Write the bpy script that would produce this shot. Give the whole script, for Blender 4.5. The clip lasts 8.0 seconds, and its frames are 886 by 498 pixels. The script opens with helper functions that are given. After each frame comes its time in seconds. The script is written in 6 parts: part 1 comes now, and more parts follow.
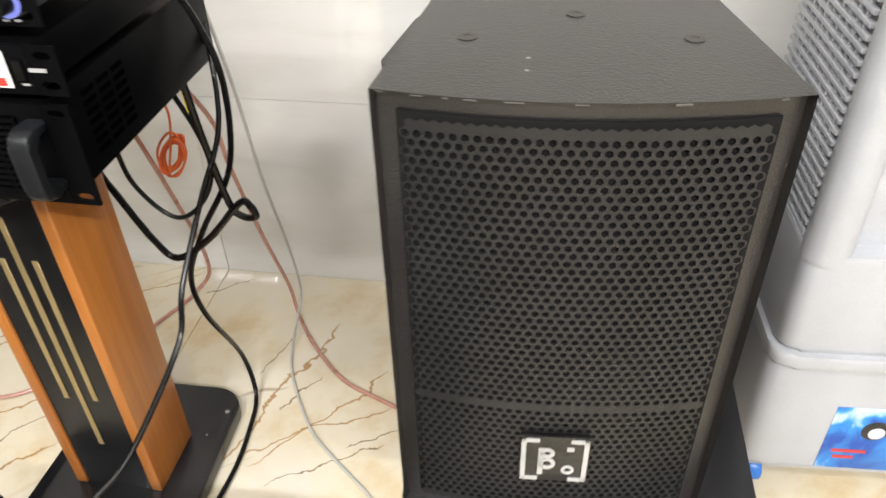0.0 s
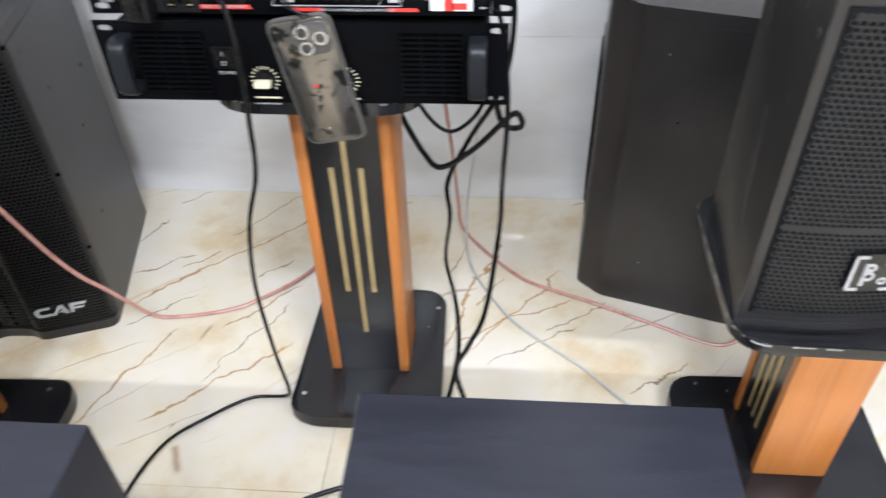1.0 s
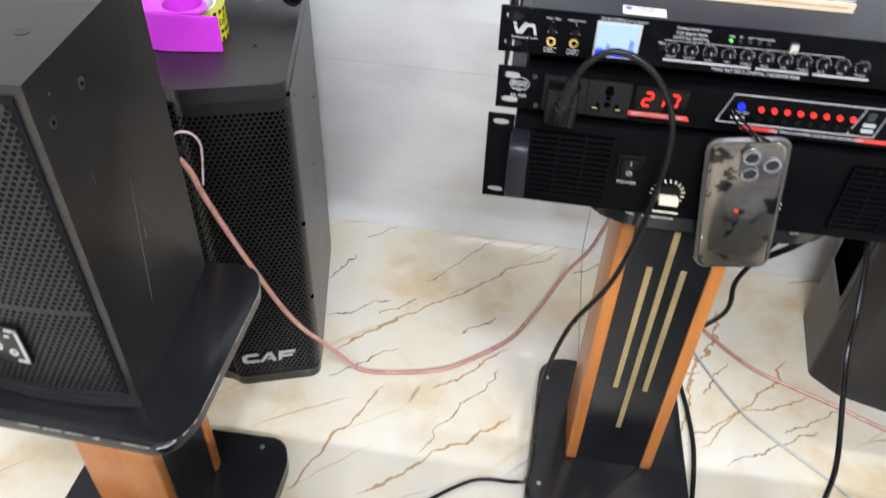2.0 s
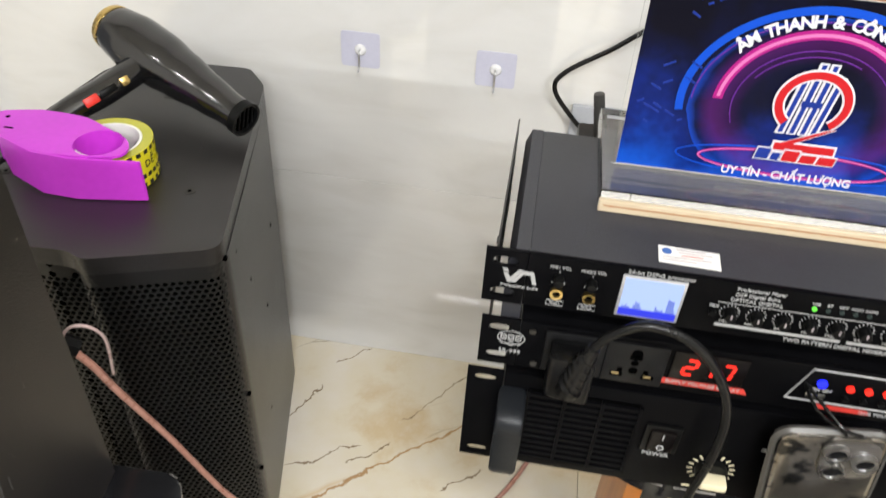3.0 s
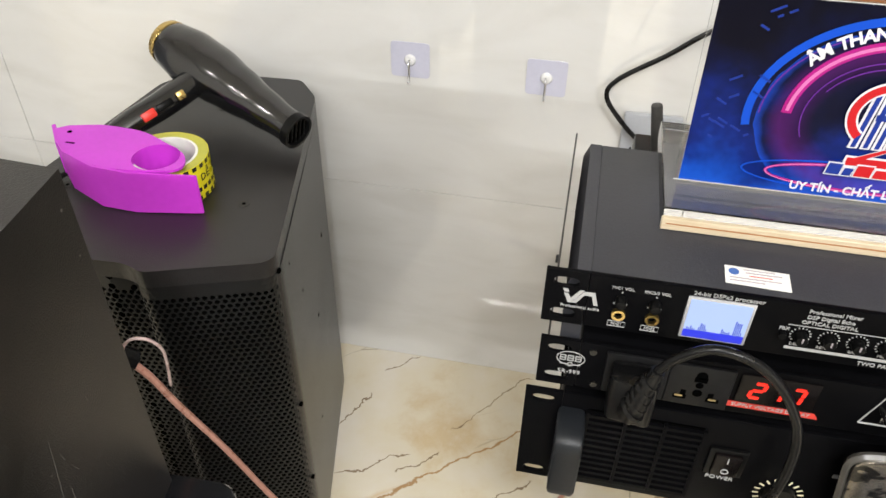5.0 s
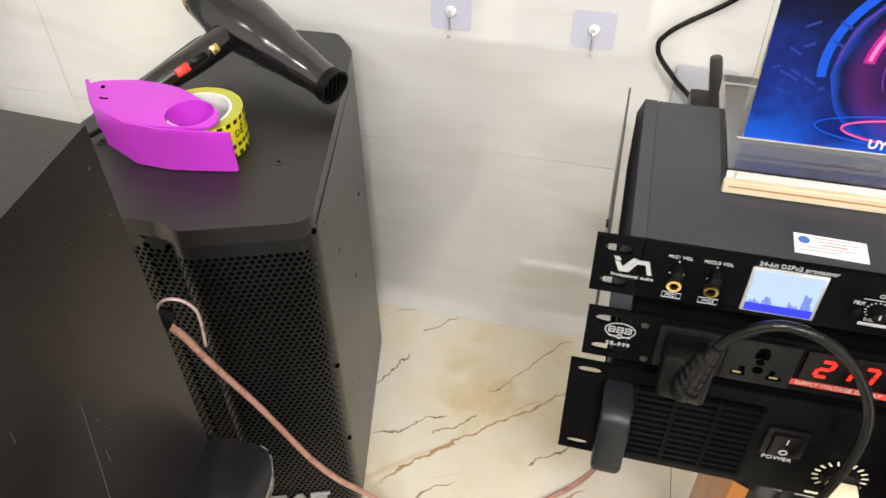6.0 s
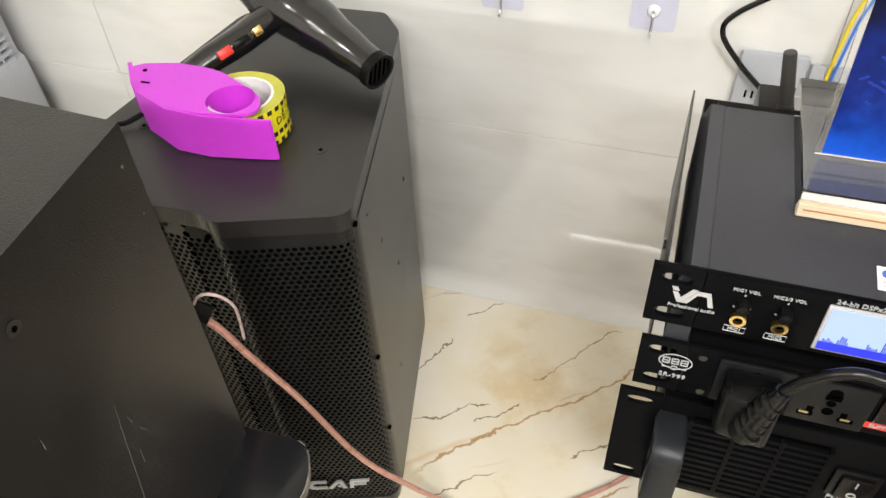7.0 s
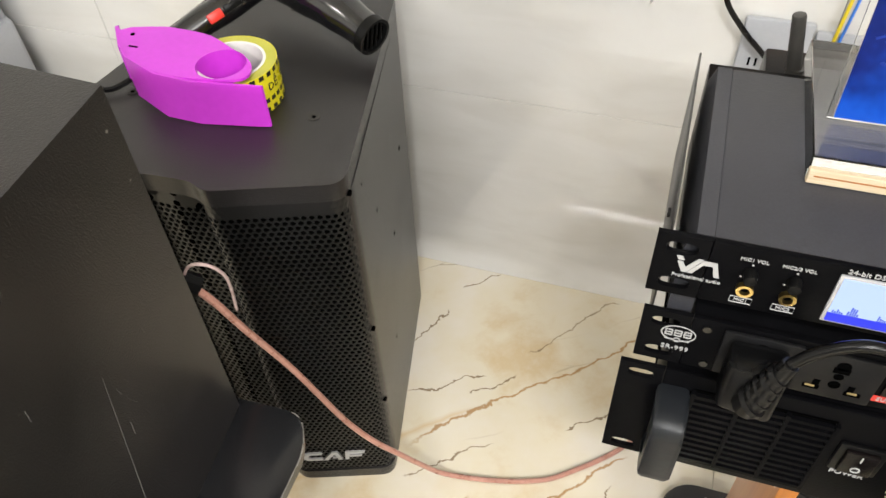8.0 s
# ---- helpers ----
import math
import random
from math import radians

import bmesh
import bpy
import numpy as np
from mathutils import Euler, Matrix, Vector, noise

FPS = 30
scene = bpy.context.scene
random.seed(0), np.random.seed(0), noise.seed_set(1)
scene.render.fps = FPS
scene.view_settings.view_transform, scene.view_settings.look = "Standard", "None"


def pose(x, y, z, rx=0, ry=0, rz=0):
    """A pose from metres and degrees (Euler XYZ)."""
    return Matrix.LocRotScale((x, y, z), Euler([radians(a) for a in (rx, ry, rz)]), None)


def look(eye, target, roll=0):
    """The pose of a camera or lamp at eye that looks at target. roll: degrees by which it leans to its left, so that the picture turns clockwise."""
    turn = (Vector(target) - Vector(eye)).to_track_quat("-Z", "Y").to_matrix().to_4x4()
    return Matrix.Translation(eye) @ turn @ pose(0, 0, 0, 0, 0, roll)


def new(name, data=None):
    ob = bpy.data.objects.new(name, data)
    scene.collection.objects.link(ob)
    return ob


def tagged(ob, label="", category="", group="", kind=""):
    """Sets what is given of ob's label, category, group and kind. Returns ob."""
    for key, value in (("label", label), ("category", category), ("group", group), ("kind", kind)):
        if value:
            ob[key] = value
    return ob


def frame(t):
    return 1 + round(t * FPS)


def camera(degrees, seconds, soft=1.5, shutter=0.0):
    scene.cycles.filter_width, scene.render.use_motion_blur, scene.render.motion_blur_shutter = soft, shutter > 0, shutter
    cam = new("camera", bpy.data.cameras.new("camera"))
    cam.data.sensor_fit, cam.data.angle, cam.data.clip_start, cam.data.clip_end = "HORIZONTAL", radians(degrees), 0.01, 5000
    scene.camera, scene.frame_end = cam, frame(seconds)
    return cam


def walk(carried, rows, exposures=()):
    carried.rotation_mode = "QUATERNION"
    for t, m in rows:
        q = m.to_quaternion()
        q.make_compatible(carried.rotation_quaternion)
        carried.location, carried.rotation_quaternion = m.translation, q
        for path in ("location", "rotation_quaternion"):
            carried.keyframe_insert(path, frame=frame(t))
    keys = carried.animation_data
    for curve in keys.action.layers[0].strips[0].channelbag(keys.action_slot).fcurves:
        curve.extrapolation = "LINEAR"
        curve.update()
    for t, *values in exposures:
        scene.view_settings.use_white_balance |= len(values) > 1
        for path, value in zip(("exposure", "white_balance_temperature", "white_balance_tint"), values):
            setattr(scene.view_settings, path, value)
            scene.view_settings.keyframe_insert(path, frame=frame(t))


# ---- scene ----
cam = camera(60.4, 8.0, shutter=0.28)
METRES, EYE, TILT, LEAN, TURN = 1.494, 1.064, 0.0, 0.0, 9.6
ROWS = [
    (0.0, 0.0, 0.0, 0.0, -0.99, -37.27, 1.3),
    (0.5, -0.1362, -0.092, 0.0157, -6.0, -37.26, 0.87),
    (1.0, -0.3073, -0.1331, 0.051, -5.51, -40.75, 1.34),
    (1.5, -0.4565, -0.0784, 0.0686, -0.01, -42.68, 2.51),
    (2.0, -0.5718, 0.009, 0.078, -0.33, -41.68, -1.75),
    (3.5, -0.5461, 0.2133, 0.0908, -0.61, -38.56, -2.15),
    (4.0, -0.5572, 0.2058, 0.092, 0.41, -38.18, -1.46),
    (4.5, -0.5638, 0.2037, 0.0925, 1.37, -38.29, -1.07),
    (6.0, -0.5662, 0.2262, 0.0771, 4.71, -42.29, 0.81),
    (6.5, -0.5789, 0.2393, 0.0756, 6.82, -43.66, 2.04),
    (7.0, -0.5666, 0.2567, 0.0771, 8.18, -44.61, 2.39),
    (7.5, -0.5662, 0.2521, 0.0759, 9.3, -45.46, 2.86),
    (8.0, -0.5676, 0.2632, 0.0681, 8.1, -46.7, 2.11),
]
EXTRA = [
    (0.3, look((-0.081, -0.094, 1.088), (-0.258, 1.499, -0.108), -1.2)),
    (0.8, look((-0.342, -0.263, 1.108), (-0.436, 1.291, -0.148), -1.0)),
    (1.2, look((-0.511, -0.257, 1.161), (-0.707, 1.220, -0.173), -2.0)),
    (1.8, look((-0.802, -0.187, 1.185), (-1.072, 1.264, -0.165), -0.6)),
    (2.2, look((-0.875, -0.075, 1.186), (-1.067, 1.416, -0.133), 3.5)),
    (3.3, look((-0.867, 0.188, 1.196), (-1.050, 1.739, -0.055), 3.5)),
]
EXPOSURES = [(0.0, 0.12, 6400, 10), (0.5, -0.04, 6150, 10), (1.0, 0.14, 5550, 12), (1.8, 0.15, 5550, 12), (2.2, 0.08, 5750, 11), (3.3, -0.14, 6350, 9), (5.0, -0.14, 6400, 9), (6.0, 0.04, 6450, 9), (8.0, 0.08, 6450, 9)]
MAIN = [(t, pose(0, 0, EYE, TILT, LEAN, TURN) @ pose(METRES * x, METRES * y, METRES * z, 90 + pitch, roll, yaw)) for t, x, y, z, yaw, pitch, roll in ROWS]
walk(cam, sorted(MAIN + EXTRA, key=lambda row: row[0]), EXPOSURES)

# ---- light ----
WALL_Y, CEIL = 1.246, 2.70
world = bpy.data.worlds.new("world")
scene.world = world
world.use_nodes = True
world.node_tree.nodes["Background"].inputs[0].default_value = (0.75, 0.85, 1.0, 1)
world.node_tree.nodes["Background"].inputs[1].default_value = 0.25
scene.view_settings.exposure = 0.0


def area_light(name, x, y, z, sx, sy, watts, color):
    data = bpy.data.lights.new(name, "AREA")
    data.shape, data.size, data.size_y, data.energy, data.color = "RECTANGLE", sx, sy, watts, color
    ob = new(name, data)
    ob.location = (x, y, z)
    return ob


# middle tube is inferred; the two after it are added fill light
area_light("tube_and_fill_glow", -0.80, -1.76, CEIL - 0.075, 1.18, 0.05, 80, (1.0, 0.98, 0.96))
area_light("tube_and_fill_glow", 1.00, -1.76, CEIL - 0.075, 1.18, 0.05, 138, (1.0, 0.98, 0.96))
area_light("tube_and_fill_glow", -2.60, -1.76, CEIL - 0.075, 1.18, 0.05, 12, (1.0, 0.98, 0.96))
# first pair is inferred; those at 1.3 and -2.6 are added fill
for dx, dy, col in ((-0.72, -0.78, (1.0, 0.96, 0.90)), (-0.53, -0.72, (0.95, 0.97, 1.0)), (1.3, -0.75, (1.0, 0.96, 0.90)), (-2.6, -0.75, (1.0, 0.96, 0.90))):
    area_light("downlight_and_fill_glow", dx, dy, CEIL - 0.012, 0.09, 0.09, 17, col)


# ---- materials ----
def nodes_of(name):
    m = bpy.data.materials.new(name)
    m.use_nodes = True
    nt = m.node_tree
    return m, nt, nt.nodes["Principled BSDF"]


def add(nt, kind, **kw):
    n = nt.nodes.new(kind)
    for k, v in kw.items():
        n.inputs[k].default_value = v
    return n


def ramp(nt, fac, stops):
    r = nt.nodes.new("ShaderNodeValToRGB")
    els = r.color_ramp.elements
    while len(els) < len(stops):
        els.new(0.5)
    for e, (p, c) in zip(els, stops):
        e.position, e.color = p, (*c, 1) if len(c) == 3 else c
    nt.links.new(fac, r.inputs[0])
    return r.outputs[0]


def surface(name, dark, light, rough=0.5, metal=0.0, scale=12.0, fine=220.0, bump=0.15, rvar=0.12, stretch=(1, 1, 1), coat=0.0, spec=0.5, specks=0.0):
    """Two scales of mottling, fine relief and uneven gloss."""
    m, nt, b = nodes_of(name)
    tc = nt.nodes.new("ShaderNodeTexCoord")
    mp = nt.nodes.new("ShaderNodeMapping")
    mp.inputs["Scale"].default_value = stretch
    nt.links.new(tc.outputs["Object"], mp.inputs[0])
    n1 = add(nt, "ShaderNodeTexNoise", Scale=scale, Detail=5.0, Roughness=0.6)
    n2 = add(nt, "ShaderNodeTexNoise", Scale=fine, Detail=2.0)
    for n in (n1, n2):
        nt.links.new(mp.outputs[0], n.inputs["Vector"])
    mix = nt.nodes.new("ShaderNodeMath")
    mix.operation = "MULTIPLY_ADD"
    mix.inputs[1].default_value = 0.35
    nt.links.new(n2.outputs["Fac"], mix.inputs[0])
    nt.links.new(n1.outputs["Fac"], mix.inputs[2])
    colour = ramp(nt, mix.outputs[0], [(0.45, dark), (0.9, light)])
    if specks:
        # rare small chips that show pale through the paint
        v = nt.nodes.new("ShaderNodeTexVoronoi")
        v.inputs["Scale"].default_value = 30.0
        nt.links.new(mp.outputs[0], v.inputs["Vector"])
        gate = nt.nodes.new("ShaderNodeSeparateColor")
        nt.links.new(v.outputs["Color"], gate.inputs[0])
        dot = ramp(nt, v.outputs["Distance"], [(0.035, (1, 1, 1)), (0.06, (0, 0, 0))])
        few = ramp(nt, gate.outputs[0], [(1.0 - specks, (0, 0, 0)), (1.0 - specks + 0.01, (1, 1, 1))])
        both = nt.nodes.new("ShaderNodeMath")
        both.operation = "MULTIPLY"
        nt.links.new(dot, both.inputs[0])
        nt.links.new(few, both.inputs[1])
        mx = nt.nodes.new("ShaderNodeMix")
        mx.data_type = "RGBA"
        nt.links.new(both.outputs[0], mx.inputs[0])
        nt.links.new(colour, mx.inputs[6])
        mx.inputs[7].default_value = (0.32, 0.31, 0.28, 1)
        colour = mx.outputs[2]
    nt.links.new(colour, b.inputs["Base Color"])
    b.inputs["Specular IOR Level"].default_value = spec
    mr = nt.nodes.new("ShaderNodeMapRange")
    mr.inputs[3].default_value, mr.inputs[4].default_value = max(0.03, rough - rvar), min(1, rough + rvar)
    nt.links.new(n1.outputs["Fac"], mr.inputs[0])
    nt.links.new(mr.outputs[0], b.inputs["Roughness"])
    b.inputs["Metallic"].default_value = metal
    b.inputs["Coat Weight"].default_value = coat
    if bump:
        bp = nt.nodes.new("ShaderNodeBump")
        bp.inputs["Strength"].default_value = bump
        bp.inputs["Distance"].default_value = 0.0015
        nt.links.new(n2.outputs["Fac"], bp.inputs["Height"])
        nt.links.new(bp.outputs[0], b.inputs["Normal"])
    return m


def plain(name, c, rough=0.4, metal=0.0, spec=0.5):
    m, nt, b = nodes_of(name)
    b.inputs["Base Color"].default_value = (*c, 1)
    b.inputs["Roughness"].default_value = rough
    b.inputs["Metallic"].default_value = metal
    b.inputs["Specular IOR Level"].default_value = spec
    return m


def glowing(name, c, strength):
    m, nt, b = nodes_of(name)
    b.inputs["Base Color"].default_value = (c[0] * 0.05, c[1] * 0.05, c[2] * 0.05, 1)
    b.inputs["Emission Color"].default_value = (*c, 1)
    b.inputs["Emission Strength"].default_value = strength
    return m


def clear(name, c=(1, 1, 1), rough=0.02, ior=1.49):
    m, nt, b = nodes_of(name)
    b.inputs["Base Color"].default_value = (*c, 1)
    b.inputs["Roughness"].default_value = rough
    b.inputs["IOR"].default_value = ior
    b.inputs["Transmission Weight"].default_value = 1.0
    return m


def marble_floor():
    """Cream polished marble with ochre clouds and thin brown veins that run aslant."""
    m, nt, b = nodes_of("cream_marble")
    geo = nt.nodes.new("ShaderNodeNewGeometry")
    mp = nt.nodes.new("ShaderNodeMapping")
    mp.inputs["Rotation"].default_value = (0, 0, radians(-39))
    nt.links.new(geo.outputs["Position"], mp.inputs[0])
    warp = add(nt, "ShaderNodeTexNoise", Scale=5.0, Detail=4.0, Roughness=0.55)
    nt.links.new(mp.outputs[0], warp.inputs["Vector"])
    sub = nt.nodes.new("ShaderNodeVectorMath")
    sub.operation = "MULTIPLY_ADD"
    sub.inputs[1].default_value = (0.055, 0.055, 0.0)
    nt.links.new(warp.outputs["Color"], sub.inputs[0])
    nt.links.new(mp.outputs[0], sub.inputs[2])

    def veins(freq, shift, width, keep):
        st = nt.nodes.new("ShaderNodeMapping")
        st.inputs["Scale"].default_value = (freq * 0.15, freq, 1)
        st.inputs["Location"].default_value = (shift, shift * 1.7, 0)
        nt.links.new(sub.outputs[0], st.inputs[0])
        v = nt.nodes.new("ShaderNodeTexVoronoi")
        v.feature = "DISTANCE_TO_EDGE"
        v.inputs["Scale"].default_value = 1.0
        nt.links.new(st.outputs[0], v.inputs["Vector"])
        thin = ramp(nt, v.outputs["Distance"], [(0.0, (1, 1, 1)), (width, (0, 0, 0))])
        gate = add(nt, "ShaderNodeTexNoise", Scale=freq * 0.8, Detail=1.0)
        nt.links.new(st.outputs[0], gate.inputs["Vector"])
        gate.inputs["Scale"].default_value = 1.3
        g = ramp(nt, gate.outputs["Fac"], [(keep, (0, 0, 0)), (keep + 0.05, (1, 1, 1))])
        mul = nt.nodes.new("ShaderNodeMath")
        mul.operation = "MULTIPLY"
        nt.links.new(thin, mul.inputs[0])
        nt.links.new(g, mul.inputs[1])
        return mul.outputs[0]

    # jagged course of the single veins
    rough1 = add(nt, "ShaderNodeTexNoise", Scale=9.0, Detail=5.0, Roughness=0.58)
    nt.links.new(geo.outputs["Position"], rough1.inputs["Vector"])
    bent = nt.nodes.new("ShaderNodeVectorMath")
    bent.operation = "MULTIPLY_ADD"
    bent.inputs[1].default_value = (0.085, 0.085, 0.0)
    nt.links.new(rough1.outputs["Color"], bent.inputs[0])
    nt.links.new(geo.outputs["Position"], bent.inputs[2])

    def joined(op, a, b2):
        n = nt.nodes.new("ShaderNodeMath")
        n.operation, n.use_clamp = op, True
        for k, v in enumerate((a, b2)):
            if isinstance(v, float):
                n.inputs[k].default_value = v
            else:
                nt.links.new(v, n.inputs[k])
        return n.outputs[0]

    def single_vein(xa, ya, xb, yb, width):
        mpv = nt.nodes.new("ShaderNodeMapping")
        mpv.vector_type = "TEXTURE"
        half = math.hypot(xb - xa, yb - ya) / 2
        mpv.inputs["Location"].default_value = ((xa + xb) / 2 + 0.0425, (ya + yb) / 2 + 0.0425, 0)
        mpv.inputs["Rotation"].default_value = (0, 0, math.atan2(yb - ya, xb - xa))
        mpv.inputs["Scale"].default_value = (half, width, 1)
        nt.links.new(bent.outputs[0], mpv.inputs[0])
        ab = nt.nodes.new("ShaderNodeVectorMath")
        ab.operation = "ABSOLUTE"
        nt.links.new(mpv.outputs[0], ab.inputs[0])
        sep = nt.nodes.new("ShaderNodeSeparateXYZ")
        nt.links.new(ab.outputs[0], sep.inputs[0])
        across = joined("SUBTRACT", 1.0, sep.outputs["Y"])
        ends = joined("MULTIPLY", joined("SUBTRACT", 1.0, sep.outputs["X"]), 5.0)
        return joined("MULTIPLY", across, ends)

    def bundle(rows, width):
        total = None
        for row in rows:
            one = single_vein(*row, width)
            total = one if total is None else joined("MAXIMUM", total, one)
        return joined("MULTIPLY", total, 1.9)

    fine_veins = bundle([(-1.255, 1.03, -1.215, 1.14), (-1.232, 0.926, -1.10, 1.00), (-1.122, 0.946, -1.05, 1.015), (-1.049, 1.073, -0.898, 1.231), (-1.199, 1.191, -1.13, 1.244),
                         (-1.194, 0.778, -1.051, 0.875), (-0.95, 0.925, -0.88, 0.985), (-0.979, 0.635, -0.856, 0.846), (-0.461, 0.875, -0.397, 0.96), (-0.313, 0.796, -0.18, 0.886),
                         (-0.524, 0.94, -0.49, 1.06), (-0.425, 0.70, -0.25, 0.816), (-0.723, 1.154, -0.62, 1.222), (-0.162, 0.641, -0.031, 0.733)], 0.0017)
    wide_veins = bundle([(-1.21, 0.835, -0.74, 1.236), (-1.19, 0.53, -1.068, 0.761), (-1.075, 0.529, -0.825, 0.74), (-0.972, 0.779, -0.842, 0.906), (-0.462, 0.744, -0.271, 0.984), (-0.499, 0.766, -0.258, 0.90), (-0.545, 0.67, -0.40, 1.10)], 0.0030)
    cloud = add(nt, "ShaderNodeTexNoise", Scale=4.5, Detail=6.0, Roughness=0.6)
    nt.links.new(sub.outputs[0], cloud.inputs["Vector"])
    base = ramp(nt, cloud.outputs["Fac"], [(0.36, (0.66, 0.61, 0.52)), (0.52, (0.64, 0.575, 0.435)), (0.65, (0.56, 0.44, 0.27)), (0.78, (0.64, 0.585, 0.465))])
    colour = base
    for out, tint, amount in ((veins(8.0, 3.1, 0.011, 0.60), (0.24, 0.12, 0.045), 0.7), (veins(12.0, 9.4, 0.012, 0.66), (0.13, 0.09, 0.045), 0.6), (veins(4.5, 1.3, 0.035, 0.56), (0.52, 0.33, 0.13), 0.5),
                              (wide_veins, (0.34, 0.18, 0.055), 0.85), (fine_veins, (0.17, 0.11, 0.055), 0.85)):
        mx = nt.nodes.new("ShaderNodeMix")
        mx.data_type = "RGBA"
        sc = nt.nodes.new("ShaderNodeMath")
        sc.operation = "MULTIPLY"
        sc.inputs[1].default_value = amount
        nt.links.new(out, sc.inputs[0])
        nt.links.new(sc.outputs[0], mx.inputs[0])
        nt.links.new(colour, mx.inputs[6])
        mx.inputs[7].default_value = (*tint, 1)
        colour = mx.outputs[2]
    nt.links.new(colour, b.inputs["Base Color"])
    b.inputs["Roughness"].default_value = 0.012
    b.inputs["IOR"].default_value = 1.55
    b.inputs["Specular IOR Level"].default_value = 0.65
    return m


def wall_tile_mat():
    m, nt, b = nodes_of("white_wall_tile")
    geo = nt.nodes.new("ShaderNodeNewGeometry")
    mp = nt.nodes.new("ShaderNodeMapping")
    mp.inputs["Rotation"].default_value = (0, radians(24), 0)
    mp.inputs["Scale"].default_value = (1.0, 1.0, 3.0)
    nt.links.new(geo.outputs["Position"], mp.inputs[0])
    n = add(nt, "ShaderNodeTexNoise", Scale=4.0, Detail=6.0, Roughness=0.55, Distortion=0.6)
    nt.links.new(mp.outputs[0], n.inputs["Vector"])
    nt.links.new(ramp(nt, n.outputs["Fac"], [(0.3, (0.60, 0.59, 0.565)), (0.5, (0.655, 0.648, 0.63)), (0.7, (0.685, 0.68, 0.665))]), b.inputs["Base Color"])
    b.inputs["Roughness"].default_value = 0.012
    b.inputs["IOR"].default_value = 1.6
    b.inputs["Specular IOR Level"].default_value = 0.72
    return m


def wood(name, dark, light, rough=0.35, axis="z"):
    m, nt, b = nodes_of(name)
    tc = nt.nodes.new("ShaderNodeTexCoord")
    mp = nt.nodes.new("ShaderNodeMapping")
    mp.inputs["Scale"].default_value = (60, 60, 2.2) if axis == "z" else (2.2, 60, 60)
    nt.links.new(tc.outputs["Object"], mp.inputs[0])
    n = add(nt, "ShaderNodeTexNoise", Scale=1.0, Detail=6.0, Roughness=0.65, Distortion=0.4)
    nt.links.new(mp.outputs[0], n.inputs["Vector"])
    nt.links.new(ramp(nt, n.outputs["Fac"], [(0.25, dark), (0.75, light)]), b.inputs["Base Color"])
    b.inputs["Roughness"].default_value = rough
    bp = nt.nodes.new("ShaderNodeBump")
    bp.inputs["Strength"].default_value = 0.06
    nt.links.new(n.outputs["Fac"], bp.inputs["Height"])
    nt.links.new(bp.outputs[0], b.inputs["Normal"])
    return m


M_FLOOR = marble_floor()
M_TILE = wall_tile_mat()
M_GROUT = plain("grout", (0.52, 0.49, 0.44), 0.9)
# pale tone lets the unseen side walls throw fill light
M_PAINT = surface("wall_paint", (0.58, 0.57, 0.55), (0.66, 0.65, 0.63), 0.7, bump=0.1)
# darker grey so the unseen south wall reflects less on front faces
M_PAINT_GREY = surface("grey_low_bounce_paint", (0.24, 0.24, 0.235), (0.30, 0.30, 0.29), 0.7, bump=0.1)
M_CEIL = surface("ceiling_paint", (0.78, 0.78, 0.77), (0.84, 0.84, 0.83), 0.8, bump=0.1)
M_CABINET = surface("black_textured_paint", (0.0080, 0.0073, 0.0073), (0.0185, 0.0168, 0.0168), 0.31, scale=9, fine=620, bump=0.32, rvar=0.06, spec=0.55, specks=0.16)
M_GRILLE = surface("black_grille_steel", (0.004, 0.004, 0.004), (0.009, 0.009, 0.0085), 0.36, scale=14, fine=500, bump=0.10, spec=0.42)
M_GRILLE_DARK = surface("dark_grille_steel", (0.0080, 0.0080, 0.0083), (0.0150, 0.0150, 0.0155), 0.38, scale=14, fine=500, bump=0.15, spec=0.30)
M_FOAM = surface("charcoal_foam", (0.006, 0.006, 0.006), (0.011, 0.011, 0.011), 0.9, fine=700, bump=0.2, spec=0.1)
# black of cloth and foam, also painted shade inside holes, slots and vents
M_CLOTH_AND_DARK = plain("black_foam_and_hole_dark", (0.0012, 0.0012, 0.0012), 0.95, spec=0.0)
M_LACQUER = surface("black_lacquered_board", (0.005, 0.005, 0.006), (0.012, 0.012, 0.013), 0.20, scale=10, fine=300, bump=0.05, spec=0.45, rvar=0.06, specks=0.08)
M_ASH = surface("black_ash_vinyl", (0.012, 0.013, 0.020), (0.020, 0.021, 0.031), 0.45, scale=30, fine=320, bump=0.12, stretch=(0.3, 2, 1))
M_RACK = surface("black_powder_steel", (0.0016, 0.0016, 0.0019), (0.0036, 0.0036, 0.0042), 0.33, scale=12, fine=600, bump=0.08, spec=0.03)
# grey-black steel, its base lifted to stand in for grazing sheen on the lid
M_RACK_TOP = surface("sheet_steel_with_sheen", (0.022, 0.0225, 0.027), (0.033, 0.0335, 0.040), 0.50, scale=8, fine=700, bump=0.12, spec=0.4, specks=0.05)
M_PLASTIC = surface("black_plastic", (0.0025, 0.0025, 0.0026), (0.006, 0.006, 0.006), 0.33, fine=300, bump=0.08, spec=0.12)
M_RUBBER = surface("black_rubber_cable", (0.0025, 0.0025, 0.0027), (0.0055, 0.0055, 0.0058), 0.27, fine=200, bump=0.05, spec=0.26)
M_GLOSS = surface("glossy_black_plastic", (0.004, 0.004, 0.0045), (0.009, 0.009, 0.010), 0.16, fine=150, bump=0.0, rvar=0.06, spec=0.9)
M_ORANGE = wood("orange_beech_veneer", (0.31, 0.100, 0.018), (0.48, 0.185, 0.040), 0.30)
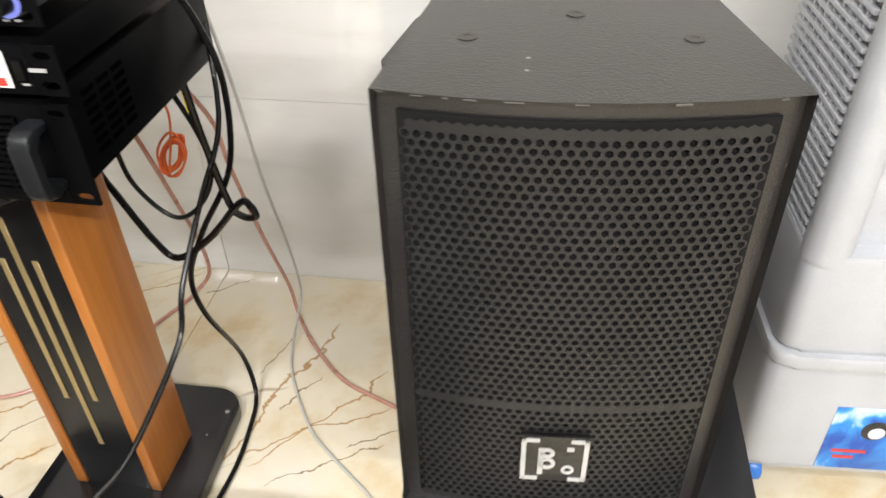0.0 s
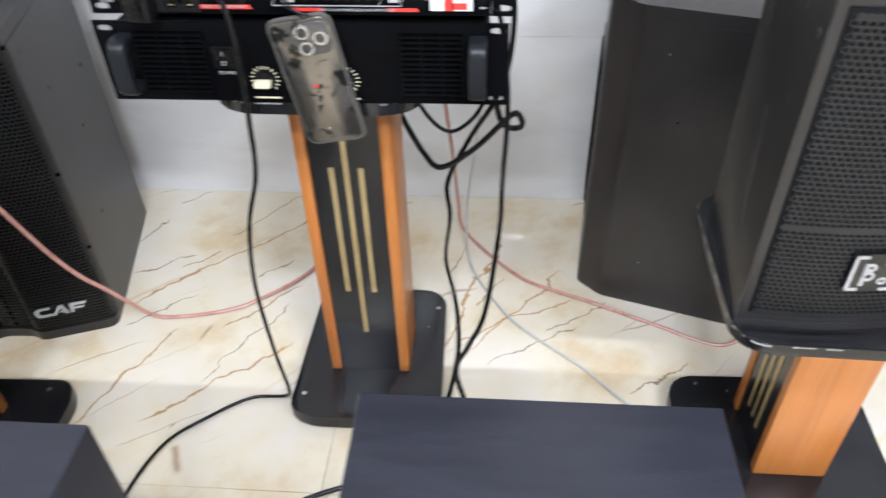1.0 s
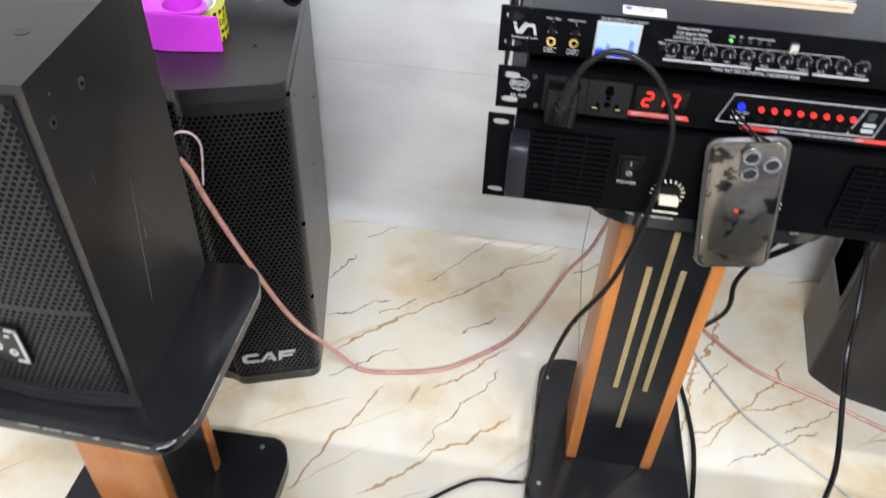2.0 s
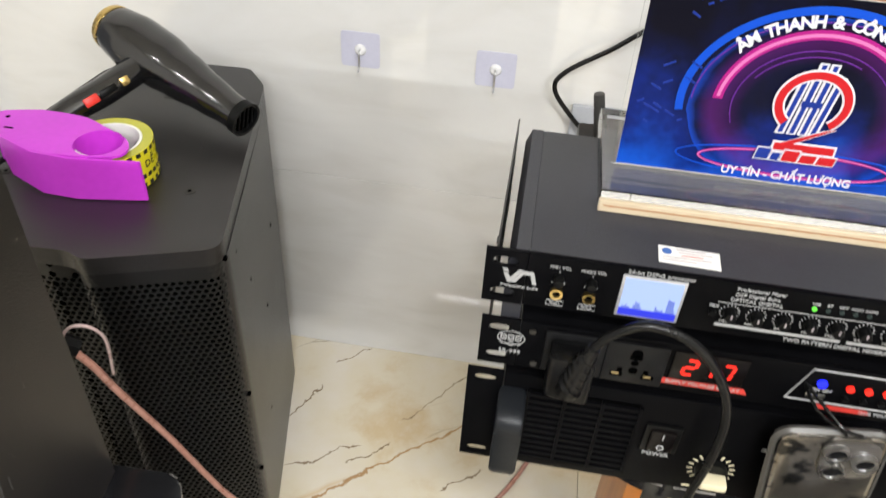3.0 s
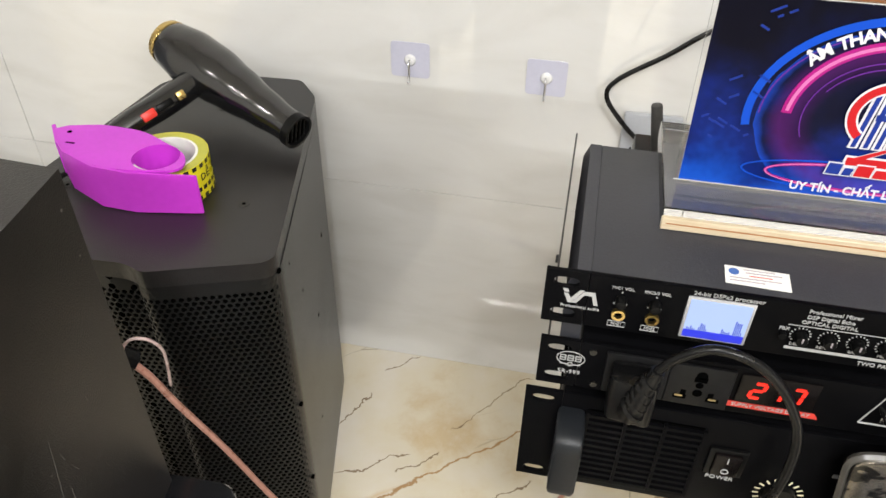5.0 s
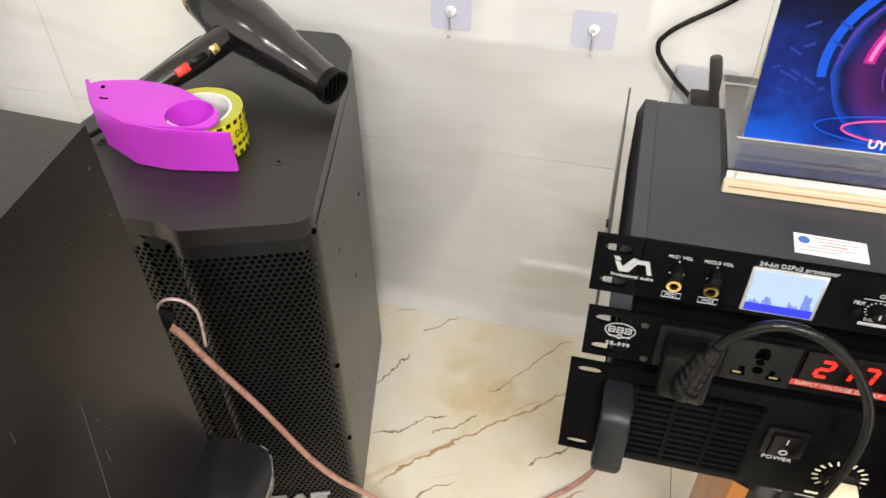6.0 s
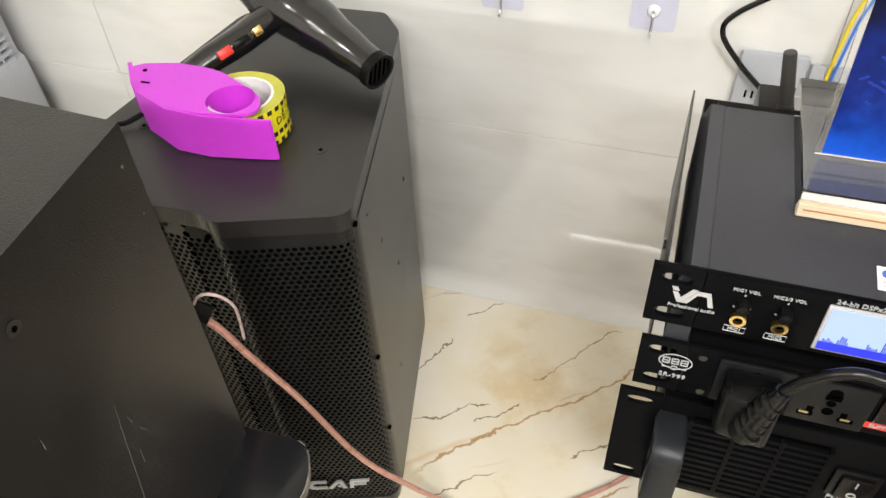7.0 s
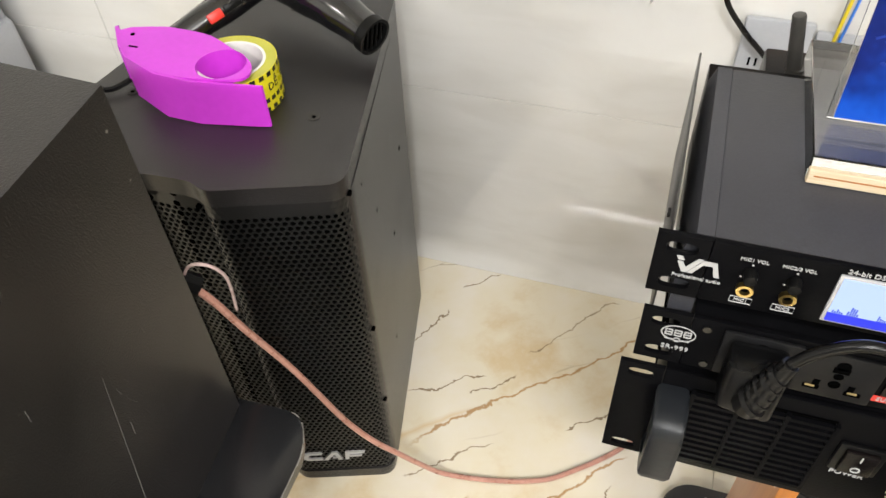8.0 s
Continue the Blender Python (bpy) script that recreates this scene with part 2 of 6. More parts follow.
M_SHELF = wood("brown_wood_board", (0.25, 0.09, 0.025), (0.42, 0.17, 0.055), 0.4, "x")
M_GOLD = surface("brushed_gold", (0.42, 0.31, 0.14), (0.60, 0.47, 0.24), 0.38, metal=0.7, bump=0.1)
M_BRASS = surface("brass", (0.60, 0.42, 0.14), (0.78, 0.58, 0.24), 0.28, metal=1.0, bump=0.0)
M_STEEL = surface("bright_steel", (0.55, 0.55, 0.55), (0.75, 0.75, 0.75), 0.28, metal=1.0, bump=0.0)
M_DARKSTEEL = surface("dark_screw_steel", (0.045, 0.045, 0.045), (0.09, 0.09, 0.09), 0.35, metal=1.0, bump=0.0)
M_WHITE = surface("white_plastic", (0.37, 0.382, 0.412), (0.43, 0.442, 0.472), 0.32, scale=6, bump=0.0)
M_PRINT = plain("white_print", (0.34, 0.34, 0.34), 0.5)
M_LOGO = surface("silver_logo", (0.34, 0.34, 0.34), (0.46, 0.46, 0.46), 0.35, metal=0.2, bump=0.0)
M_RED = plain("red_plastic", (0.62, 0.03, 0.02), 0.4)
M_PURPLE = surface("magenta_plastic", (0.46, 0.030, 0.50), (0.54, 0.045, 0.58), 0.36, scale=7, fine=120, bump=0.02)
M_YELLOW = surface("yellow_tape", (0.62, 0.55, 0.01), (0.72, 0.64, 0.02), 0.30, bump=0.0)
M_YELLOW_EDGE = surface("tape_edge", (0.33, 0.33, 0.03), (0.50, 0.48, 0.07), 0.35, fine=800, bump=0.1)
M_BLACKINK = plain("black_print", (0.012, 0.012, 0.012), 0.4)
M_CARD = surface("white_card", (0.66, 0.65, 0.62), (0.76, 0.75, 0.72), 0.6, bump=0.0)
M_PINK = surface("pink_copper_cable", (0.35, 0.165, 0.12), (0.50, 0.265, 0.21), 0.30, scale=60, bump=0.0)
M_PINKPALE = surface("pale_pink_sheath", (0.42, 0.30, 0.28), (0.52, 0.40, 0.38), 0.28, scale=60, bump=0.0)
M_CLEARWIRE = surface("pale_grey_cable", (0.36, 0.36, 0.335), (0.48, 0.48, 0.455), 0.35, scale=40, bump=0.0)
M_ORANGEWIRE = surface("orange_cable", (0.60, 0.10, 0.02), (0.75, 0.16, 0.03), 0.4, bump=0.0)
M_YELLOWWIRE = plain("yellow_wire", (0.70, 0.55, 0.03), 0.4)
M_BLUEWIRE = plain("blue_wire", (0.05, 0.18, 0.62), 0.4)
M_ACRYLIC = clear("clear_acrylic")
M_LED_RED = glowing("red_led", (1.0, 0.022, 0.010), 1.7)
M_LED_BLUE = glowing("blue_led", (0.012, 0.016, 1.0), 3.2)
M_LED_GREEN = glowing("green_led", (0.2, 1.0, 0.08), 1.2)
M_SCREEN = glowing("screen_pale_blue", (0.50, 0.64, 1.0), 1.05)
M_SCREEN_BLUE = glowing("screen_deep_blue", (0.02, 0.04, 0.95), 0.9)
M_TUBE = glowing("led_diffuser", (1.0, 0.99, 0.97), 9.0)
M_BLUEPL = surface("blue_plastic", (0.02, 0.13, 0.48), (0.04, 0.20, 0.62), 0.35, bump=0.0)


# ---- building helpers ----
def shade(bm, angle=38):
    for f in bm.faces:
        f.smooth = True
    for e in bm.edges:
        e.smooth = len(e.link_faces) == 2 and e.calc_face_angle(0) < radians(angle)


def mesh_of(bm, name, material):
    bmesh.ops.recalc_face_normals(bm, faces=bm.faces[:])
    shade(bm)
    me = bpy.data.meshes.new(name)
    bm.to_mesh(me)
    bm.free()
    me.materials.append(material)
    return me


def part(name, bm, material, parent, label=""):
    ob = new(name, mesh_of(bm, name, material) if isinstance(bm, bmesh.types.BMesh) else bm)
    ob.parent = parent
    if label:
        ob["label"] = label
    return ob


def thing(name, x, y, z, rz=0, label="", category="", group="", kind="", m=None):
    ob = new(name)
    ob.empty_display_size = 0.05
    ob.matrix_basis = m if m is not None else pose(x, y, z, 0, 0, rz)
    return tagged(ob, label, category, group, kind)


def single(name, bm, material, label, category, group="", kind=""):
    return tagged(new(name, mesh_of(bm, name, material)), label, category, group, kind)


def bevelled(bm, w, seg=2, edges=None):
    if w:
        bmesh.ops.bevel(bm, geom=edges or bm.edges[:], offset=w, segments=seg, profile=0.5, affect="EDGES", clamp_overlap=True)
    return bm


def box(x0, x1, y0, y1, z0, z1, bevel=0.0, seg=2, bm=None):
    own = bmesh.new()
    bmesh.ops.create_cube(own, size=1.0)
    for v in own.verts:
        v.co = ((x0 + x1) / 2 + v.co.x * (x1 - x0), (y0 + y1) / 2 + v.co.y * (y1 - y0), (z0 + z1) / 2 + v.co.z * (z1 - z0))
    bevelled(own, bevel, seg)
    return merge(bm, own) if bm else own


def merge(a, b):
    me = bpy.data.meshes.new("tmp")
    b.to_mesh(me)
    b.free()
    a.from_mesh(me)
    bpy.data.meshes.remove(me)
    return a


def prism(outline, z0, z1, bevel=0.0, seg=2):
    """An upright prism on an outline of (x, y)."""
    bm = bmesh.new()
    low = [bm.verts.new((x, y, z0)) for x, y in outline]
    top = [bm.verts.new((x, y, z1)) for x, y in outline]
    n = len(outline)
    bm.faces.new(low[::-1])
    bm.faces.new(top)
    for i in range(n):
        bm.faces.new((low[i], low[(i + 1) % n], top[(i + 1) % n], top[i]))
    if bevel:
        rims = [e for e in bm.edges if abs(e.verts[0].co.z - e.verts[1].co.z) < 1e-6]
        bevelled(bm, bevel, seg, rims)
    return bm


def rounded(pts, r, seg=5):
    """Rounds the corners of an outline; r is one radius or one for each corner."""
    out, n = [], len(pts)
    for i, p in enumerate(pts):
        rad = r[i] if isinstance(r, (list, tuple)) else r
        p, a, b = Vector(p), Vector(pts[i - 1]), Vector(pts[(i + 1) % n])
        if rad <= 0:
            out.append(tuple(p))
            continue
        da, db = (a - p).normalized(), (b - p).normalized()
        p0, p1 = p + da * rad, p + db * rad
        for k in range(seg + 1):
            t = k / seg
            q = p0 * (1 - t) ** 2 + p * 2 * t * (1 - t) + p1 * t * t
            out.append((q.x, q.y))
    return out


def rect(x0, x1, y0, y1):
    return [(x0, y0), (x1, y0), (x1, y1), (x0, y1)]


def rod(p0, p1, r0, r1=None, seg=16, bevel=0.0):
    bm = bmesh.new()
    p0, p1 = Vector(p0), Vector(p1)
    d = p1 - p0
    bmesh.ops.create_cone(bm, cap_ends=True, segments=seg, radius1=r0, radius2=r0 if r1 is None else r1, depth=d.length)
    if bevel:
        bevelled(bm, bevel, 2, [e for e in bm.edges if abs(e.verts[0].co.z - e.verts[1].co.z) < 1e-6])
    bm.transform(Matrix.Translation((p0 + p1) / 2) @ d.to_track_quat("Z", "Y").to_matrix().to_4x4())
    return bm


def spline(pts, steps=8):
    P = [Vector(p) for p in pts]
    P = [P[0] * 2 - P[1]] + P + [P[-1] * 2 - P[-2]]
    out = []
    for i in range(1, len(P) - 2):
        a, b, c, d = P[i - 1:i + 3]
        for k in range(steps):
            t = k / steps
            out.append(0.5 * (2 * b + (c - a) * t + (2 * a - 5 * b + 4 * c - d) * t * t + (3 * b - a - 3 * c + d) * t ** 3))
    out.append(P[-2])
    return out


def tube(pts, r, steps=8, seg=8, bm=None, smooth=True):
    """A round cable along a smooth line; r may change along it."""
    path = spline(pts, steps) if smooth else [Vector(p) for p in pts]
    bm = bm or bmesh.new()
    rings, up = [], Vector((0.31, 0.17, 0.93))
    for i, p in enumerate(path):
        d = (path[min(i + 1, len(path) - 1)] - path[max(i - 1, 0)]).normalized()
        s = d.cross(up)
        s = (s if s.length > 1e-3 else d.cross(Vector((1, 0, 0)))).normalized()
        up = s.cross(d).normalized()
        rad = r(i / (len(path) - 1)) if callable(r) else r
        rings.append([bm.verts.new(p + (s * math.cos(a) + up * math.sin(a)) * rad) for a in (2 * math.pi * k / seg for k in range(seg))])
    for a, b in zip(rings, rings[1:]):
        for k in range(seg):
            bm.faces.new((a[k], a[(k + 1) % seg], b[(k + 1) % seg], b[k]))
    bm.faces.new(rings[0][::-1])
    bm.faces.new(rings[-1])
    return bm


def ring(cx, cy, cz, r_out, r_in, z0, z1, seg=32):
    bm = bmesh.new()
    loops = []
    for r, z in ((r_out, z0), (r_out, z1), (r_in, z1), (r_in, z0)):
        loops.append([bm.verts.new((cx + r * math.cos(2 * math.pi * k / seg), cy + r * math.sin(2 * math.pi * k / seg), cz + z)) for k in range(seg)])
    for i in range(4):
        a, b = loops[i], loops[(i + 1) % 4]
        for k in range(seg):
            bm.faces.new((a[k], a[(k + 1) % seg], b[(k + 1) % seg], b[k]))
    return bm


def perforated(name, width, height, pitch, hole, place, material, skip=None):
    """A steel sheet with a honeycomb of round holes; place turns (s, h) on the sheet into a point, with a depth for the hole's wall."""
    dy = pitch * math.sqrt(3) / 2
    verts, faces = [], []
    rows, cols = int(height / dy), int(width / pitch)
    R = pitch / math.sqrt(3)
    for j in range(rows):
        for i in range(cols):
            s, h = (i + 0.5 + 0.5 * (j % 2)) * pitch, (j + 0.5) * dy
            if s > width - pitch * 0.4:
                continue
            solid = skip and skip(s, h)
            base = len(verts)
            for rad, deep in ((R, 0.0), (hole, 0.0), (hole, 0.0012)):
                for k in range(6):
                    a = math.pi / 6 + k * math.pi / 3
                    verts.append(place(s + rad * math.cos(a), h + rad * math.sin(a), deep))
            if solid:
                faces.append([base + k for k in range(6)])
                continue
            for lvl in (0, 6):
                for k in range(6):
                    faces.append((base + lvl + k, base + lvl + (k + 1) % 6, base + lvl + 6 + (k + 1) % 6, base + lvl + 6 + k))
    me = bpy.data.meshes.new(name)
    me.from_pydata(verts, [], faces)
    me.materials.append(material)
    return me


def words(text, size, m, material, name, parent, spread=1.0, depth=0.0003, bold=0.0):
    """Raised print: text that lies in m's x-y plane, centred on its origin."""
    cu = bpy.data.curves.new(name, "FONT")
    cu.body, cu.size, cu.align_x, cu.align_y, cu.extrude, cu.space_character = text, size, "CENTER", "CENTER", depth, spread
    cu.resolution_u, cu.offset = 2, bold * size
    tmp = bpy.data.objects.new(name, cu)
    scene.collection.objects.link(tmp)
    me = bpy.data.meshes.new_from_object(tmp.evaluated_get(bpy.context.evaluated_depsgraph_get()))
    bpy.data.objects.remove(tmp)
    me.transform(m)
    me.materials.clear()
    me.materials.append(material)
    me.name = name
    ob = new(name, me)
    ob.parent = parent
    return ob


FRONT = pose(0, 0, 0, 90, 0, 0)   # print on a face that looks along -y


def at_front(x, y, z, turn=0):
    return pose(x, y, z) @ FRONT @ pose(0, 0, 0, 0, 0, turn)
# ---- the room ----
X0, X1, Y0 = -3.6, 3.2, -3.2
floor = tagged(new("floor", mesh_of(box(X0, X1, Y0, WALL_Y, -0.10, -0.012), "floor", M_GROUT)), "cream polished marble floor tiles with brown veins", "floor", kind="structure")
wall_north = tagged(new("wall_north", mesh_of(box(X0, X1, WALL_Y + 0.012, WALL_Y + 0.15, 0, CEIL), "wall_north", M_GROUT)), "wall clad in glossy white marble tiles", "wall", kind="structure")
# walls out of view, added to shape the bounce light
for nm, b in (("wall_south", (X0, X1, Y0 - 0.15, Y0, 0, CEIL)), ("wall_west", (X0 - 0.15, X0, Y0, WALL_Y, 0, CEIL)), ("wall_east", (X1, X1 + 0.15, Y0, WALL_Y, 0, CEIL))):
    tagged(new(nm, mesh_of(box(*b), nm, M_PAINT_GREY if nm == "wall_south" else M_PAINT)), "plain wall out of view, added to close the room", "wall", kind="structure")
tagged(new("ceiling", mesh_of(box(X0, X1, Y0, WALL_Y, CEIL, CEIL + 0.1), "ceiling", M_CEIL)), "plain white painted ceiling", "ceiling", kind="structure")


def ceiling_lamps():
    # tubes at 1.00 and -2.60 are added bodies for the fill lights
    for x in (-0.80, 1.00, -2.60):
        lamp = thing("tube_and_fill_lamp", x, -1.76, CEIL, 0, "white linear ceiling tube lamp, outer ones added as fill", "lamp", "tube lamps")
        part("housing", box(-0.61, 0.61, -0.03, 0.03, -0.03, 0.0, 0.004), M_WHITE, lamp)
        part("diffuser", box(-0.59, 0.59, -0.02, 0.02, -0.055, -0.031, 0.01), M_TUBE, lamp)
    # last two rims are added to go with the outer fill lights
    for dx, dy in ((-0.72, -0.78), (-0.53, -0.72), (1.3, -0.75), (-2.6, -0.75)):
        spot = thing("downlight", dx, dy, CEIL, 0, "small round recessed ceiling downlight, outer ones added as fill", "lamp", "downlights")
        part("rim", ring(0, 0, 0, 0.06, 0.045, -0.010, -0.001), M_WHITE, spot)


ceiling_lamps()


# ---- loudspeakers ----
M_SCUFF = plain("bare_scratch", (0.09, 0.087, 0.08), 0.6)
M_RIG = surface("worn_dark_insert", (0.030, 0.028, 0.026), (0.060, 0.056, 0.050), 0.35, metal=0.6, bump=0.0)
def beta_speaker(x, y, z, rz, label):
    """A small tapered cabinet with a bowed grille."""
    W, D, H, BOW = 0.135, 0.246, 0.428, 0.016
    sp = thing("small_loudspeaker", x, y, z, rz, label, "loudspeaker", "small loudspeakers")

    def bow(u, w=W):
        return -BOW * (1 - (u / w) ** 2)
    n = 10
    arc = [(-W + 2 * W * k / n, bow(-W + 2 * W * k / n)) for k in range(n + 1)]
    back = W - D * math.tan(radians(8.8))
    outer = arc + [(back, D), (-back, D)]
    bm = prism(outer, 0, H)
    rim = 0.014
    bm.faces.ensure_lookup_table()
    front = [f for f in bm.faces if f.normal.y < -0.5 or (abs(f.normal.z) < 0.5 and f.calc_center_median().y < 0.001 and abs(f.calc_center_median().x) < W * 0.97)]
    bmesh.ops.inset_region(bm, faces=front, thickness=rim, depth=0.0, use_even_offset=True)
    bmesh.ops.inset_region(bm, faces=front, thickness=0.001, depth=-0.009, use_even_offset=True)
    crisp = [e for e in bm.edges if len(e.link_faces) == 2 and e.calc_face_angle(0) > radians(50)]
    bevelled(bm, 0.0085, 4, crisp)
    part("cabinet", bm, M_CABINET, sp)
    gw, gh = 2 * (W - rim) - 0.007, H - 2 * rim - 0.006

    def place(s, h, deep):
        u = -W + rim + 0.0035 + s
        return (u, bow(u) + 0.003 + deep, rim + 0.003 + h)
    bar = 0.140

    def skip(s, h):
        return h < 0.004 or h > gh - 0.009 or abs(h - bar) < 0.004
    part("grille", perforated("grille", gw, gh, 0.0078, 0.0029, place, M_GRILLE_DARK, skip), None, sp, "perforated black steel grille")
    fo = [(-W + rim + 0.002 + (gw + 0.003) * k / n) for k in range(n + 1)]
    part("foam", prism([(u, bow(u) + 0.0062) for u in fo] + [(u, bow(u) + 0.0085) for u in reversed(fo)], rim + 0.002, H - rim - 0.002), M_FOAM, sp)
    # badge: brackets and two plain marks
    bz, bw = 0.098, 0.029
    by = bow(0) - 0.003
    badge = part("badge", box(-bw, bw, by, by + 0.005, bz - 0.029, bz + 0.029, 0.001), M_DARKSTEEL, sp, "square badge with silver marks")
    marks = bmesh.new()
    for sx in (-1, 1):
        a, b = sx * (bw - 0.005), sx * (bw - 0.001)
        box(min(a, b), max(a, b), by - 0.0012, by, bz - 0.027, bz + 0.027, bm=marks)
        for sz in (-1, 1):
            a, b = sx * (bw - 0.016), sx * (bw - 0.001)
            box(min(a, b), max(a, b), by - 0.0012, by, bz + sz * 0.025 - 0.002, bz + sz * 0.025 + 0.002, bm=marks)
    box(-0.0135, -0.009, by - 0.0012, by, bz - 0.019, bz + 0.015, bm=marks)
    for zc, r in ((0.009, 0.0062), (-0.0045, 0.0072)):
        g = ring(0, 0, 0, r, r - 0.0035, 0, 0.0012, 20)
        g.transform(pose(-0.006, by, bz + zc, 90))
        merge(marks, g)
    box(0.010, 0.016, by - 0.0012, by, bz + 0.013, bz + 0.017, bm=marks)
    g = ring(0, 0, 0, 0.0055, 0.003, 0, 0.0012, 16)
    g.transform(pose(0.012, by, bz - 0.012, 90))
    merge(marks, g)
    part("badge_mark", marks, M_LOGO, badge, "silver raised marks")
    for sx, sy in ((-0.078, 0.084), (0.078, 0.084), (0.0, 0.130), (0.0, 0.21)):
        part("rigging_point", merge(ring(sx, sy, H, 0.0072, 0.0030, 0.0, 0.0006, 20), rod((sx, sy, H - 0.002), (sx, sy, H + 0.0003), 0.0030, seg=12)), M_RIG, sp)
    side = (back - W) / D
    for sx in (-1, 1):
        for fy, fz in ((0.085, 0.382), (0.024, 0.378)):
            c = Vector((sx * (W + side * fy), fy, fz))
            nrm = Vector((sx, -side, 0)).normalized()
            part("side_insert", rod(c - nrm * 0.002, c + nrm * 0.0006, 0.0062, seg=18), M_RIG, sp)
            part("insert_hole", rod(c - nrm * 0.002, c + nrm * 0.0010, 0.0024, seg=12), M_CLOTH_AND_DARK, sp)
        # fine scratches in the paint
        for (ya, za), (yb, zb) in (((0.118, 0.245), (0.088, 0.090)), ((0.118, 0.180), (0.116, 0.165)), ((0.128, 0.200), (0.134, 0.186)), ((0.123, 0.222), (0.125, 0.212)), ((0.175, 0.235), (0.1755, 0.228)), ((0.055, 0.300), (0.054, 0.288))):
            a3 = Vector((sx * (W + side * ya + 0.0003), ya, za))
            b3 = Vector((sx * (W + side * yb + 0.0003), yb, zb))
            part("scratch", rod(a3, b3, 0.00020, 0.00042, 5), M_SCUFF, sp)
    # paint rubbed off along the upper edges
    rnd = random.Random(int(abs(x) * 1000))
    edge = [(-back + 0.003, D - 0.003), (-W + 0.003, 0.002)] + [(u, bow(u) + 0.0018) for u in [-W + 2 * W * k / 16 for k in range(1, 16)]] + [(W - 0.003, 0.002), (back - 0.003, D - 0.003)]
    chips = bmesh.new()
    for (ax, ay), (bx, by) in zip(edge, edge[1:]):
        length, u = math.hypot(bx - ax, by - ay), 0.0
        while u < length:
            run = min(rnd.uniform(0.002, 0.018), length - u + 1e-4)
            if rnd.random() < 0.22 and run > 0.0015:
                p = [(ax + (bx - ax) * w / length, ay + (by - ay) * w / length, H - 0.0022) for w in (u, min(u + run, length))]
                tube(p, rnd.uniform(0.0004, 0.0009), 1, 5, chips, smooth=False)
            u += run
    tagged(part("worn_edge", chips, M_SCUFF, sp, "rubbed grey edge"), kind="stuff")
    part("input_socket", rod((0, D - 0.004, 0.30), (0, D + 0.012, 0.30), 0.022, seg=20), M_PLASTIC, sp)
    return sp


def caf_speaker(x, y, rz, label):
    """A tall cabinet: a narrow middle strip set back between two swept wings, tapered sides and cut-off rear corners."""
    H = 0.640
    RIDGE, MID, FRONT_HW = 0.050, 0.030, 0.192
    y_ridge, y_mid, y_wing = -0.0095, 0.0025, 0.034
    sp = thing("large_loudspeaker", x, y, 0, rz, label, "loudspeaker", "large loudspeakers")
    half = [(MID, y_mid), (RIDGE, y_ridge), (FRONT_HW, y_wing), (0.125, 0.42), (0.087, 0.470)]
    rads = [0.012, 0.012, 0.022, 0.012, 0.010]
    pts = half + [(-px, py) for px, py in reversed(half)]
    rad = rads + rads[::-1]
    inner = [(px, py + (0.011 if py < 0.03 else 0.010 if py < 0.1 else 0)) for px, py in pts]
    part("cabinet", prism(rounded(inner, rad, 5), 0.022, H - 0.024), M_CABINET, sp)
    part("top_panel", prism(rounded(pts, rad, 6), H - 0.024, H, 0.010, 4), M_CABINET, sp, "textured black top with rounded rim")
    part("bottom_panel", prism(rounded(pts, rad, 6), 0.0, 0.022, 0.008, 3), M_CABINET, sp)
    # the grille follows the front from corner to corner and bends round on to the sides
    run = [(0.0, y_mid)] + rounded([(MID, y_mid), (RIDGE, y_ridge), (FRONT_HW - 0.001, y_wing), (FRONT_HW - 0.0045, y_wing + 0.024)], [0.010, 0.010, 0.020, 0.0], 6)
    steps = [0.0]
    for (ax, ay), (bx, by) in zip(run, run[1:]):
        steps.append(steps[-1] + math.hypot(bx - ax, by - ay))
    for sx in (-1, 1):
        def place(s, h, deep, sx=sx):
            s = min(max(s, 0.0), steps[-1])
            k = max(i for i in range(len(steps) - 1) if steps[i] <= s)
            (ax, ay), (bx, by) = run[k], run[k + 1]
            t = (s - steps[k]) / (steps[k + 1] - steps[k])
            wx, wy = by - ay, ax - bx
            ln = math.hypot(wx, wy)
            return (sx * (ax + (bx - ax) * t - wx / ln * (deep + 0.002)), ay + (by - ay) * t - wy / ln * (deep + 0.002), 0.024 + h)
        part("grille", perforated("grille", steps[-1], H - 0.042, 0.0088, 0.0036, place, M_GRILLE, lambda s, h: h > H - 0.072), None, sp, "perforated black steel grille")
        ox = [(px, py + 0.0065) for px, py in run[:-5]]
        lining = prism([(sx * px, py) for px, py in ox] + [(sx * px, py + 0.003) for px, py in reversed(ox)], 0.024, H - 0.026)
        part("lining", lining, M_CLOTH_AND_DARK, sp, "black foam behind the grille")
    # raised silver name plate on one wing
    slope = math.degrees(math.atan2(y_wing - y_ridge, FRONT_HW - RIDGE))
    c = 0.106
    cy = y_ridge + (c - RIDGE) * math.tan(radians(slope))
    z0 = 0.062
    logo = bmesh.new()
